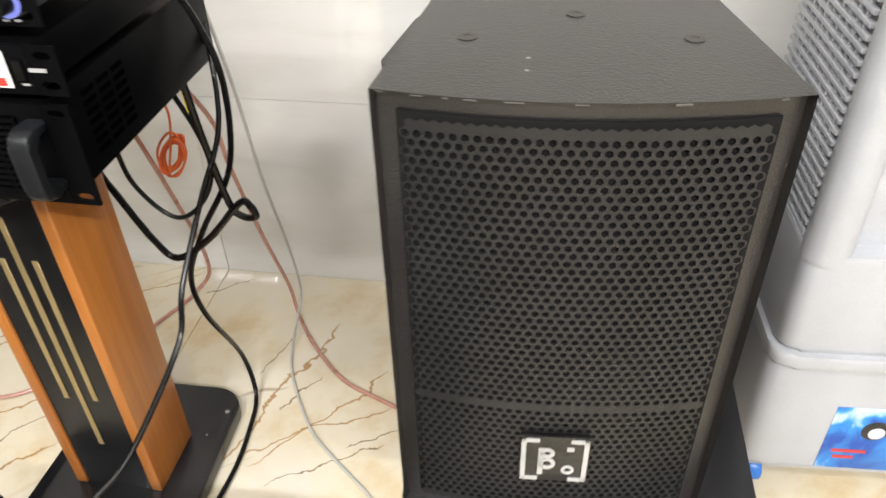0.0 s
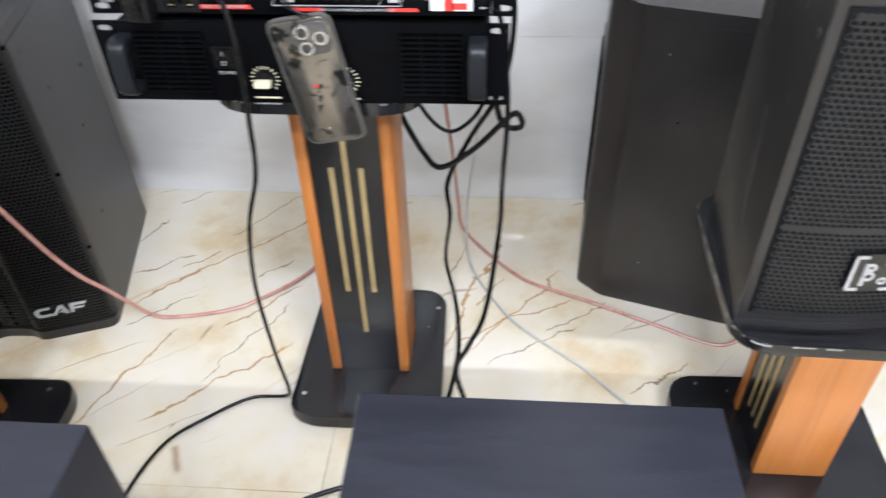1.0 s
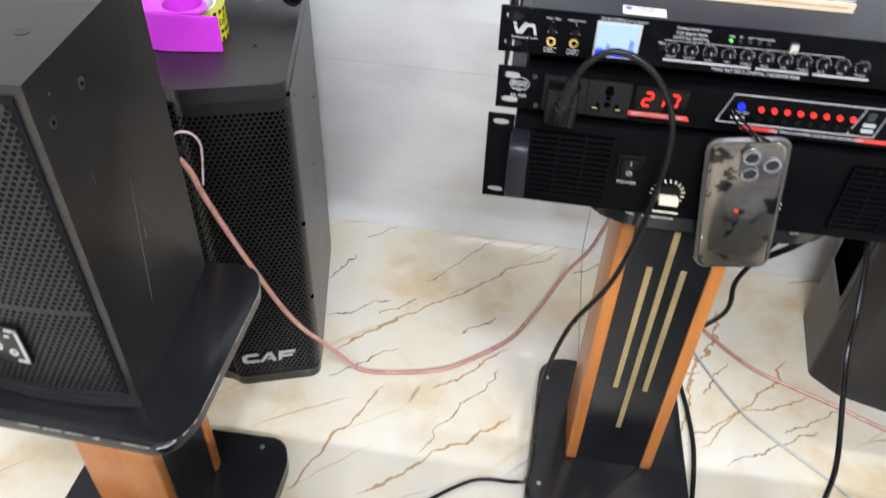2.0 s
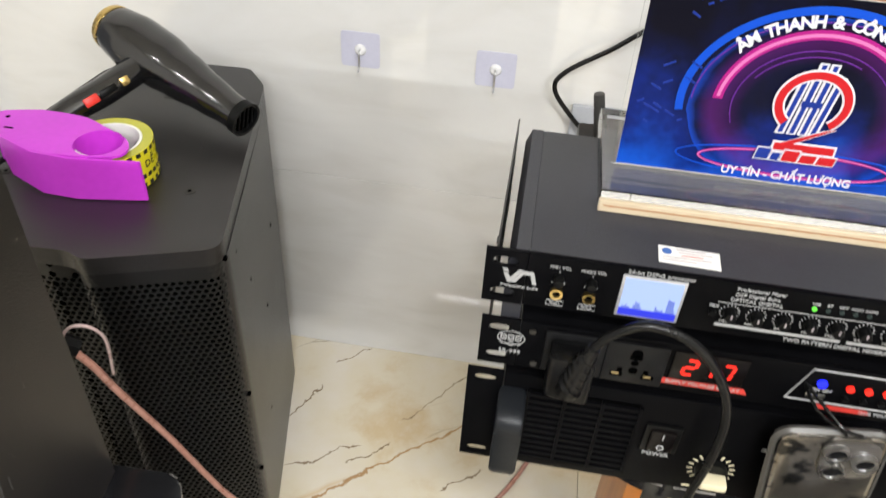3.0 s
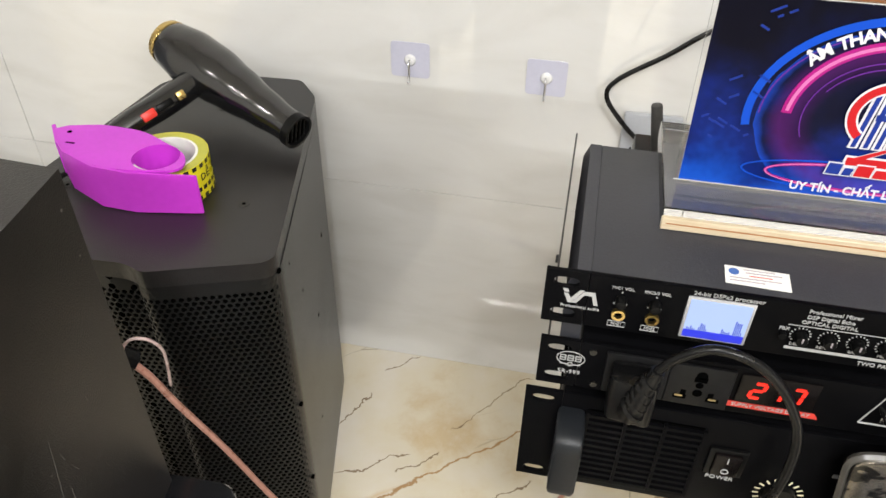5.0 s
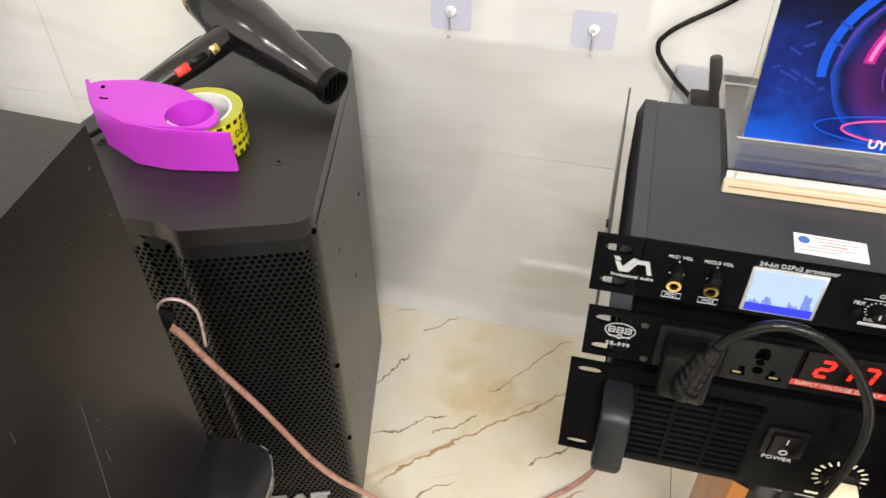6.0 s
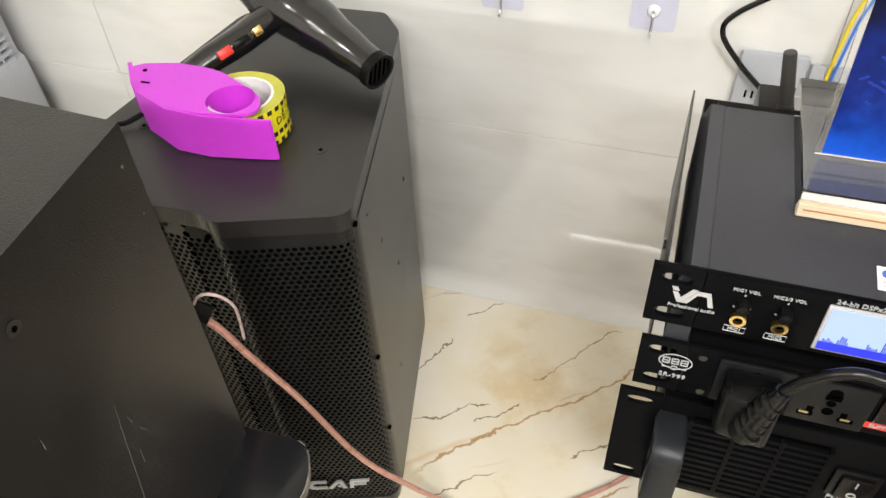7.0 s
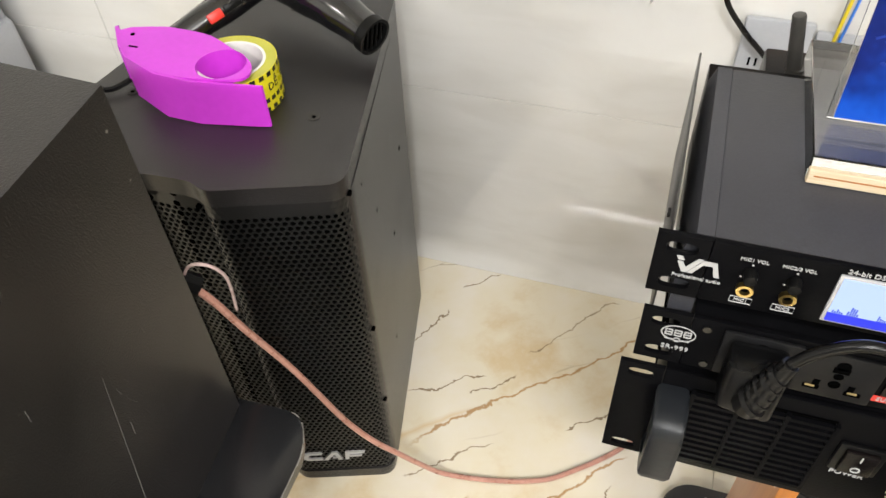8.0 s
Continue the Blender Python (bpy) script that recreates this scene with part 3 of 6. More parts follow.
    strokes = [[(-0.018, 0.0235), (-0.040, 0.0235), (-0.048, 0.0185), (-0.048, 0.0060), (-0.042, 0.0010), (-0.018, 0.0010), (-0.019, 0.0060), (-0.037, 0.0060), (-0.041, 0.0090), (-0.040, 0.0155), (-0.036, 0.0185), (-0.018, 0.0185)],
               [(-0.018, 0.0010), (-0.011, 0.0010), (0.000, 0.0165), (0.002, 0.0165), (0.006, 0.0010), (0.013, 0.0010), (0.007, 0.0235), (-0.002, 0.0235)],
               [(-0.003, 0.0060), (0.008, 0.0060), (0.007, 0.0095), (-0.001, 0.0095)],
               [(0.017, 0.0010), (0.023, 0.0010), (0.024, 0.0090), (0.044, 0.0090), (0.044, 0.0130), (0.025, 0.0130), (0.026, 0.0185), (0.049, 0.0185), (0.050, 0.0235), (0.019, 0.0235)]]
    for st in strokes:
        b = prism(st, 0.0, 0.003)
        b.transform(pose(c, cy - 0.0005, z0, 90, 0, slope))
        merge(logo, b)
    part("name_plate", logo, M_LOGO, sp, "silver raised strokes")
    for px, py in ((0.118, 0.135), (-0.118, 0.135), (0.0, 0.36), (0.0, 0.20)):
        part("rigging_point", merge(ring(px, py, H, 0.0072, 0.0034, 0.0, 0.0008, 20), rod((px, py, H - 0.002), (px, py, H + 0.0003), 0.0034, seg=12)), M_RIG, sp)
        part("rigging_hole", rod((px, py, H), (px, py, H + 0.0006), 0.0024, seg=12), M_CLOTH_AND_DARK, sp)
    for sx in (-1, 1):
        part("grille_screw", rod((sx * 0.030, y_mid + 0.001, H - 0.036), (sx * 0.030, y_mid - 0.0022, H - 0.036), 0.0034, seg=10), M_CLOTH_AND_DARK, sp)
        for k, (fy, fz) in enumerate(((0.014, 0.615), (0.018, 0.37), (0.018, 0.20), (0.060, 0.585), (0.115, 0.49), (0.20, 0.36), (0.13, 0.20), (0.30, 0.44))):
            q = fy / (0.42 - y_wing)
            c0 = Vector((sx * (FRONT_HW + (0.125 - FRONT_HW) * q), y_wing + fy, fz))
            if k < 3:
                part("side_screw", rod(c0 - Vector((sx * 0.004, 0, 0)), c0 + Vector((sx * 0.0016, 0, 0)), 0.0036, seg=10), M_CLOTH_AND_DARK, sp)
            else:
                part("side_insert", rod(c0 - Vector((sx * 0.004, 0, 0)), c0 + Vector((sx * 0.0010, 0, 0)), 0.0052, seg=14), M_RIG, sp)
                part("insert_hole", rod(c0 - Vector((sx * 0.004, 0, 0)), c0 + Vector((sx * 0.0015, 0, 0)), 0.0024, seg=10), M_CLOTH_AND_DARK, sp)
    # input panel on the back, set in a pale frame
    fr = box(-0.075, 0.075, 0.468, 0.473, 0.17, 0.52, 0.004)
    panel = part("input_panel", fr, M_DARKSTEEL, sp, "recessed grey connection panel")
    # black slab painted as the shade in the recess
    part("recess", box(-0.055, 0.055, 0.4725, 0.4755, 0.19, 0.50, 0.001), M_CLOTH_AND_DARK, panel)
    return sp


beta_l = beta_speaker(-1.396, 0.366, 0.431, -3.2, "small black tapered loudspeaker with scuffed sides on a stand")
beta_r = beta_speaker(0.019, 0.432, 0.431, 4.0, "small black tapered loudspeaker with perforated grille on a stand")
caf_l = caf_speaker(-1.3885, 0.7305, 2.5, "tall black loudspeaker with perforated wedge front on the floor")
caf_r = caf_speaker(0.235, 0.985, 83.0, "tall black loudspeaker turned sideways on the floor")


# ---- stands ----
M_WORN = surface("bare_worn_board", (0.10, 0.095, 0.085), (0.30, 0.28, 0.25), 0.7, scale=80, bump=0.1)


def plate_outline(w, d, cut=0.04):
    return rounded([(-w / 2, -d / 2 + 0.02), (-w / 2 + cut, -d / 2), (w / 2 - cut, -d / 2), (w / 2, -d / 2 + 0.02), (w / 2 - 0.008, d / 2 - cut * 0.6), (w / 2 - cut, d / 2), (-w / 2 + cut, d / 2), (-w / 2 + 0.008, d / 2 - cut * 0.6)], 0.018, 4)


def plate(w, d, z0, z1):
    return prism(plate_outline(w, d), z0, z1, 0.003, 2)


def stand(x, y, rz, height, top_w, top_d, top_shift, post_shift, label, strips=True):
    st = thing("speaker_stand", x, y, 0, rz, label, "stand", "speaker stands")
    base = part("base_plate", plate(0.275, 0.335, 0.004, 0.032), M_LACQUER, st)
    for sx in (-1, 1):
        for sy in (-1, 1):
            part("foot", rod((sx * 0.10, sy * 0.13, 0), (sx * 0.10, sy * 0.13, 0.004), 0.012), M_RUBBER, st)
            part("screw_cap", rod((sx * 0.115, sy * 0.115, 0.0315), (sx * 0.115, sy * 0.115, 0.0330), 0.004, seg=10), M_STEEL, base)
    d2, hw = 0.0575, 0.0735
    y0, y1 = post_shift - d2, post_shift + d2
    post = part("post", box(-hw + 0.019, hw - 0.019, y0 + 0.004, y1 - 0.004, 0.032, height - 0.018), M_LACQUER, st, "black post core")
    for sx in (-1, 1):
        a, b = sx * (hw - 0.019), sx * hw
        part("side_board", box(min(a, b), max(a, b), y0, y1, 0.032, height - 0.018, 0.003), M_ORANGE, st, "orange wood-veneer side board")
    for fy, s in ((y0 + 0.004, -1), (y1 - 0.004, 1)) if strips else ():
        for u in (-0.0225, 0.0, 0.0225):
            za = (0.235 if u else 0.135) if height > 0.5 else 0.09
            zb = (height - 0.18 if u else height - 0.115) if height > 0.5 else height - 0.08
            part("gold_strip", box(u - 0.0042, u + 0.0042, min(fy, fy + s * 0.0015), max(fy, fy + s * 0.0015), za, zb, 0.0005, 1), M_GOLD, post, "thin gold strip")
    top = plate(top_w, top_d, height - 0.018, height)
    bmesh.ops.translate(top, vec=(0, top_shift, 0), verts=top.verts[:])
    plate_ob = part("top_plate", top, M_LACQUER, st)
    # bare board shows where the rim is chipped
    rnd = random.Random(int(1000 * top_w) + int(90 + rz))
    rim = [(px, py + top_shift) for px, py in plate_outline(top_w, top_d)]
    chips = bmesh.new()
    for k in range(len(rim)):
        (ax, ay), (bx, by) = rim[k], rim[(k + 1) % len(rim)]
        length = math.hypot(bx - ax, by - ay)
        u = 0.0
        while u < length:
            run = rnd.uniform(0.002, 0.030)
            if rnd.random() < 0.5:
                v = min(u + run, length)
                p = [(ax + (bx - ax) * w / length, ay + (by - ay) * w / length, height - 0.0026) for w in (u, v)]
                if v - u > 0.001:
                    tube(p, rnd.uniform(0.0006, 0.0015), 1, 5, chips, smooth=False)
            u += run
    tagged(part("worn_rim", chips, M_WORN, plate_ob, "chipped pale edge of the board"), kind="stuff")
    return st


stand_c = stand(-0.6475, 0.708, 0, 0.672, 0.262, 0.30, -0.022, 0.002, "rack stand with orange wood sides and gold strips")
stand_l = stand(-1.358, 0.462, 90, 0.431, 0.308, 0.335, 0.002, 0.0, "speaker stand with orange wood boards and black plates", False)
stand_r = stand(0.068, 0.540, 90, 0.431, 0.325, 0.335, 0.02, 0.0, "speaker stand with orange wood boards and black plates")


# ---- dark cabinets in front ----
def floor_cabinet(x0, x1, y1, h, rz, label):
    w = (x1 - x0) / 2
    cab = thing("subwoofer", (x0 + x1) / 2, y1, 0, rz, label, "loudspeaker", "low dark cabinets")
    d = 0.40
    part("body", box(-w, w, -d, 0, 0.012, h, 0.003), M_ASH, cab)
    part("front_cloth", box(-w + 0.015, w - 0.015, -d - 0.012, -d - 0.0005, 0.03, h - 0.02, 0.004), M_CLOTH_AND_DARK, cab)
    for sx in (-1, 1):
        for yy in (-0.04, -d + 0.04):
            part("foot", rod((sx * (w - 0.04), yy, 0), (sx * (w - 0.04), yy, 0.012), 0.018), M_RUBBER, cab)
    return cab


floor_cabinet(-0.563, -0.177, 0.242, 0.487, 0, "low black ash-grained cabinet standing on the floor")
floor_cabinet(-1.225, -0.841, 0.185, 0.487, 0, "low black ash-grained cabinet standing on the floor")


# ---- the rack ----
RX, RY = -0.6525, 0.533          # middle of the rack, front faces


def face(x, z, deep=0.0):
    return at_front(x, RY - 0.0006 - deep, z)


def slot_plate(u0, u1, z0, z1, hx, hz, y0, y1, bm, n=24):
    """A flat plate with one rounded slot through it."""
    cu, cz, rx, rz = (u0 + u1) / 2, (z0 + z1) / 2, abs(u1 - u0) / 2, (z1 - z0) / 2
    loops = []
    for k in range(n):
        c, d = math.cos(2 * math.pi * k / n), math.sin(2 * math.pi * k / n)
        m = max(abs(c), abs(d))
        ox, oz = cu + rx * c / m, cz + rz * d / m
        ix, iz = cu + hx * math.copysign(abs(c) ** 0.6, c), cz + hz * math.copysign(abs(d) ** 0.8, d)
        loops.append([bm.verts.new(v) for v in ((ox, y0, oz), (ix, y0, iz), (ix, y1, iz), (ox, y1, oz))])
    for k in range(n):
        a, b = loops[k], loops[(k + 1) % n]
        for e in range(4):
            bm.faces.new((a[e], b[e], b[(e + 1) % 4], a[(e + 1) % 4]))


def ear(sign, z0, z1, bm, y0=0.0, y1=0.003):
    """A rack ear with two rounded slots through it."""
    a, b = sign * 0.2145, sign * 0.2413
    slot_plate(a, b, z0, z0 + 0.0175, 0.0082, 0.0039, y0, y1, bm)
    slot_plate(a, b, z1 - 0.0175, z1, 0.0082, 0.0039, y0, y1, bm)
    box(min(a, b), max(a, b), y0, y1, z0 + 0.0175, z1 - 0.0175, bm=bm)
    return bm


def unit(name, z0, z1, depth, label, category, top=M_RACK, shift=0.0):
    th = thing(name, RX + shift, RY, z0, 0, label, category)
    h = z1 - z0
    part("chassis", box(-0.214, 0.214, 0.0045, depth, 0.002, h - 0.002, 0.0015), top, th)
    panel = part("front_panel", box(-0.2140, 0.2140, 0.0, 0.004, 0.0, h, 0.0008), M_RACK, th)
    for s in (-1, 1):
        part("rack_ear", ear(s, 0.0, h, bmesh.new()), M_RACK, th, "slotted rack ear")
    return th, panel, h


def local(x, z, z0, deep=0.0, turn=0):
    return at_front(x - RX, -0.0006 - deep, z - z0, turn)


def knob(parent, x, z, r, length, body, mark, mark_label="", ring_mat=None):
    k = part("knob", rod((x, 0.0, z), (x, -length, z), r, r * 0.88, 20, r * 0.12), body, parent)
    part("pointer", box(x - r * 0.10, x + r * 0.10, -length - 0.0006, -length + 0.0003, z, z + r * 0.8), mark, k)
    if ring_mat:
        g = ring(0, 0, 0, r * 1.45, r * 1.02, 0, 0.0025, 28)
        g.transform(pose(x, 0, z, 90))
        part("lit_ring", g, ring_mat, k, "pale blue lit ring")
    return k


def ticks(parent, x, z, r, material, count=11, size=0.0012, length=0.003):
    bm = bmesh.new()
    for i in range(count):
        a = radians(-135 + 270 * i / (count - 1))
        b = box(-size / 2, size / 2, -0.0004, 0.0, r, r + length)
        b.transform(pose(x, 0, z) @ Matrix.Rotation(a, 4, "Y"))
        merge(bm, b)
    return part("dial_marks", bm, material, parent)


def bars(parent, spans, material, name="print_bar"):
    """Print that cannot be read, as plain bars: (x0, x1, z0, z1)."""
    made = None
    for x0, x1, za, zb in spans:
        made = part(name, box(x0, x1, -0.0004, 0.0002, za, zb), material, parent)
    return made


def amplifier():
    z0, z1 = 0.674, 0.776
    amp, panel, h = unit("power_amplifier", z0, z1, 0.345, "black rack power amplifier with vents and two handles", "amplifier")
    for s in (-1, 1):
        hx = s * 0.2065
        c_shape = rounded([(0.0, 0.019), (-0.033, 0.019), (-0.033, 0.088), (0.0, 0.088), (0.0, 0.079), (-0.023, 0.079), (-0.023, 0.028), (0.0, 0.028)], [0, 0.014, 0.014, 0, 0, 0.008, 0.008, 0], 5)
        hb = prism(c_shape, -0.0100, 0.0100, 0.003, 2)
        hb.transform(Matrix(((0, 0, 1, hx), (1, 0, 0, 0), (0, 1, 0, 0), (0, 0, 0, 1))))
        part("handle", hb, M_HANDLE, amp, "broad black moulded handle")
    for c0, c1 in ((-0.195, -0.113), (0.117, 0.188)):
        # black sheet behind the slats, standing for the shade inside the vent
        vent = part("vent", box(c0, c1, -0.0012, 0.0, 0.012, 0.090), M_CLOTH_AND_DARK, amp)
        w = (c1 - c0) / 3
        for i in range(3):
            for k in range(12):
                zz = 0.0125 + k * 0.0066
                part("slat", box(c0 + i * w + 0.001, c0 + (i + 1) * w - 0.001, -0.0042, -0.0012, zz, zz + 0.0030), M_RACK, vent)
        for i in range(4):
            part("rib", box(c0 + i * w - 0.0012, c0 + i * w + 0.0012, -0.0044, -0.0012, 0.012, 0.090), M_RACK, vent)
    sw = part("power_switch", box(-0.106, -0.079, -0.003, 0.0, 0.044, 0.073, 0.001), M_PLASTIC, amp)
    rk = box(-0.102, -0.083, -0.006, -0.002, 0.047, 0.070, 0.0012)
    part("rocker", rk, M_DISPLAY, sw)
    words("I", 0.008, at_front(-0.0925, -0.0063, 0.065), M_PRINT, "switch_mark", sw)
    words("O", 0.008, at_front(-0.0925, -0.0063, 0.053), M_PRINT, "switch_mark", sw)
    words("POWER", 0.0058, at_front(-0.0925, -0.0004, 0.038), M_PRINT, "print", panel)
    cream = M_KNOB
    for kx in (-0.0485, 0.0485):
        part("knob_skirt", rod((kx, 0, 0.030), (kx, -0.006, 0.030), 0.012, seg=24), M_PLASTIC, amp)
        part("knob", box(kx - 0.010, kx + 0.010, -0.018, -0.006, 0.0262, 0.0338, 0.002), cream, amp, "cream bar knob")
        ticks(panel, kx, 0.030, 0.0135, cream, 15, 0.0014, 0.0042)
        bars(panel, [(kx - 0.016, kx + 0.016, 0.0045, 0.0068)], cream)
    bars(panel, [(-0.02, 0.02, 0.060, 0.064)], M_LOGO)
    # side vents: flat black strips painted as the shade inside each slot
    for s in (-1, 1):
        for c in range(3):
            for k in range(7):
                x = s * 0.2142
                part("side_slot", box(min(x, x + s * 0.0006), max(x, x + s * 0.0006), 0.06 + c * 0.028, 0.081 + c * 0.028, 0.020 + k * 0.010, 0.025 + k * 0.010), M_CLOTH_AND_DARK, amp)
    return amp


def sequencer():
    z0, z1 = 0.785, 0.829
    seq, panel, h = unit("power_sequencer", z0, z1, 0.26, "black rack power sequencer with sockets and red voltage display", "power sequencer", shift=0.006)
    ox = RX + 0.006
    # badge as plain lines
    g = ring(0, 0, 0, 0.0085, 0.0079, 0, 0.0004, 28)
    g.transform(pose(-0.866 - ox, 0, 0.0275, 90) @ Matrix.Diagonal((1.15, 0.8, 1, 1)))
    for k in (-1, 0, 1):
        bx = -0.866 - ox + k * 0.0052
        for a0, a1, b0, b1 in ((-0.0023, -0.0015, 0.0252, 0.0305), (0.0013, 0.0021, 0.0256, 0.0301), (-0.0019, 0.0017, 0.0298, 0.0305), (-0.0019, 0.0017, 0.0252, 0.0259), (-0.0019, 0.0017, 0.0275, 0.0281)):
            box(bx + a0, bx + a1, -0.0005, 0, b0, b1, bm=g)
    for sgn in (-1, 1):
        a0, a1 = -0.866 - ox + sgn * 0.0022, -0.866 - ox + sgn * 0.0070
        box(min(a0, a1), max(a0, a1), -0.0005, 0, 0.0215, 0.0221, bm=g)
    g2 = ring(0, 0, 0, 0.0020, 0.0014, 0, 0.0004, 16)
    g2.transform(pose(-0.866 - ox, 0, 0.0218, 90))
    merge(g, g2)
    part("badge", g, M_PRINT, panel, "white printed oval badge")
    words("SR-999", 0.0052, at_front(-0.866 - ox, -0.0004, 0.0145), M_PRINT, "print", panel, 1.05)
    for sx in (-0.822, -0.780):
        sk = part("socket", box(sx - 0.021 - ox, sx + 0.021 - ox, -0.003, 0.0, 0.003, 0.041, 0.0012), M_SOCKET, seq, "dark grey mains socket")
        holes = [rod((sx - ox, -0.0034, 0.0335), (sx - ox, -0.0029, 0.0335), 0.0036, seg=14), rod((sx - ox, -0.0034, 0.0240), (sx - ox, -0.0029, 0.0240), 0.0026, seg=14),
                 box(sx - 0.0042 - ox, sx + 0.0042 - ox, -0.0034, -0.0029, 0.0272, 0.0318), rod((sx - ox, -0.0034, 0.0165), (sx - ox, -0.0029, 0.0165), 0.0032, seg=14)]
        for dx in (-1, 1):
            a0, a1 = sx + dx * 0.0065 - ox, sx + dx * 0.0150 - ox
            holes.append(box(min(a0, a1), max(a0, a1), -0.0034, -0.0029, 0.0095, 0.0128))
            holes.append(box(sx + dx * 0.0090 - 0.0017 - ox, sx + dx * 0.0090 + 0.0017 - ox, -0.0034, -0.0029, 0.0124, 0.0178))
        hb = bmesh.new()
        for b in holes:
            merge(hb, b)
        # flat black shapes painted as the shade inside the pin holes
        part("pin_hole", hb, M_CLOTH_AND_DARK, sk)
        pins = bmesh.new()
        for dx in (-0.011, 0.011):
            box(sx + dx - 0.003 - ox, sx + dx + 0.002 - ox, -0.0037, -0.0033, 0.0115, 0.013, bm=pins)
        part("contact", pins, M_GOLD, sk)
    disp = part("display", box(-0.756 - ox, -0.706 - ox, -0.002, 0.0, 0.0135, 0.0400, 0.001), M_DISPLAY, seq, "dark window with red digits")
    segs = {"2": "abged", "1": "bc", "7": "abc"}
    for i, ch in enumerate("217"):
        cx, cz, w, hh = -0.7435 - ox + i * 0.0122, 0.0268, 0.0036, 0.0068
        bm = bmesh.new()
        for s in segs[ch]:
            if s in "agd":
                zc = cz + {"a": hh, "g": 0, "d": -hh}[s]
                box(cx - w + 0.0006, cx + w - 0.0006, -0.0027, -0.002, zc - 0.0011, zc + 0.0011, bm=bm)
            else:
                xc = cx + (w if s in "bc" else -w)
                zc = cz + (hh / 2 if s in "bf" else -hh / 2)
                box(xc - 0.0011, xc + 0.0011, -0.0027, -0.002, zc - hh / 2 + 0.0007, zc + hh / 2 - 0.0007, bm=bm)
        for v in bm.verts:
            v.co.x += (v.co.z - cz) * 0.14
        part("digit", bm, M_LED_RED, disp, "glowing red digit")
    stripe = prism([(-0.762, 0.0065), (-0.700, 0.0065), (-0.703, 0.0115), (-0.765, 0.0115)], 0, 0.0004)
    stripe.transform(pose(-ox, 0, 0, 90))
    part("red_stripe", stripe, M_REDPRINT, panel)
    words("SUPPLY VOLTAGE DISPLAY", 0.0042, at_front(-0.731 - ox, -0.0008, 0.0095), M_PRINT, "print", panel)
    # outlined strip of lamps
    def outline(pts, w):
        return tube([(px - ox, -0.0005, pz) for px, pz in pts + pts[:1]], w, 1, 6, smooth=False)
    part("lamp_outline", outline([(-0.676, 0.011), (-0.560, 0.011), (-0.532, 0.011), (-0.526, 0.041), (-0.666, 0.041)], 0.0006), M_PRINT, panel)
    part("lamp_outline", outline([(-0.556, 0.011), (-0.532, 0.011), (-0.526, 0.041), (-0.547, 0.041)], 0.0005), M_PRINT, panel)
    lamp = part("blue_lamp", rod((-0.657 - ox, 0, 0.029), (-0.657 - ox, -0.002, 0.029), 0.0033, seg=16), M_LED_BLUE, seq, "glowing blue lamp")
    part("usb_port", box(-0.664 - ox, -0.651 - ox, -0.001, 0, 0.0135, 0.0185, 0.0004), M_STEEL, seq)
    words("PUSH ON", 0.0040, at_front(-0.657 - ox, -0.0004, 0.0222), M_PRINT, "print", panel)
    for k in range(8):
        lx = -0.6385 + k * 0.0118
        part("red_lamp", rod((lx - ox, 0, 0.028), (lx - ox, -0.0022, 0.028), 0.0026, seg=14), M_LED_RED, seq, "glowing red lamp")
        part("button", rod((lx - ox, 0, 0.018), (lx - ox, -0.0025, 0.018), 0.0022, seg=10), M_PLASTIC, seq)
    bars(panel, [(-0.545 - ox, -0.534 - ox, 0.015, 0.019), (-0.545 - ox, -0.534 - ox, 0.021, 0.025)], M_PRINT)
    part("button", box(-0.544 - ox, -0.537 - ox, -0.0012, 0, 0.028, 0.036), M_LED_DIM, seq)
    for xa, xb in ((-0.652, -0.618), (-0.545, -0.512)):
        st = prism([(xa, 0.0045), (xb, 0.0045), (xb - 0.002, 0.0085), (xa - 0.002, 0.0085)], 0, 0.0004)
        st.transform(pose(-ox, 0, 0, 90))
        part("red_stripe", st, M_REDPRINT, panel)
    words("ONE TOUCH POWER SEQUENCE CONTROLLER", 0.0040, at_front(-0.582 - ox, -0.0005, 0.0062), M_PRINT, "print", panel)
    # sticker: red tape on white paper
    stk = part("sticker", box(-0.499 - ox, -0.453 - ox, -0.0006, 0.0, 0.006, 0.039), M_CARD, seq, "white sticker with red tape strips")
    rt = bmesh.new()
    for x0, x1, za, zb in ((-0.484, -0.4735, 0.006, 0.0385), (-0.476, -0.460, 0.0290, 0.0365), (-0.476, -0.463, 0.0190, 0.0250), (-0.476, -0.458, 0.0075, 0.0150)):
        box(x0 - ox, x1 - ox, -0.0011, -0.0006, za, zb, bm=rt)
    part("tape_strip", rt, M_REDPRINT, stk)
    sw = part("power_switch", box(-0.4455 - ox, -0.4375 - ox, -0.004, 0, 0.014, 0.032, 0.001), M_PLASTIC, seq)
    bars(panel, [(-0.4445 - ox, -0.4375 - ox, 0.0085, 0.0105), (-0.434 - ox, -0.418 - ox, 0.021, 0.0245), (-0.507 - ox, -0.5035 - ox, 0.018, 0.026)], M_PRINT)
    for sx in (-0.852, -0.848):
        part("panel_screw", rod((sx - ox, 0, 0.037 if sx < -0.85 else 0.006), (sx - ox, -0.0012, 0.037 if sx < -0.85 else 0.006), 0.0025, seg=10), M_DARKSTEEL, seq)
    return seq


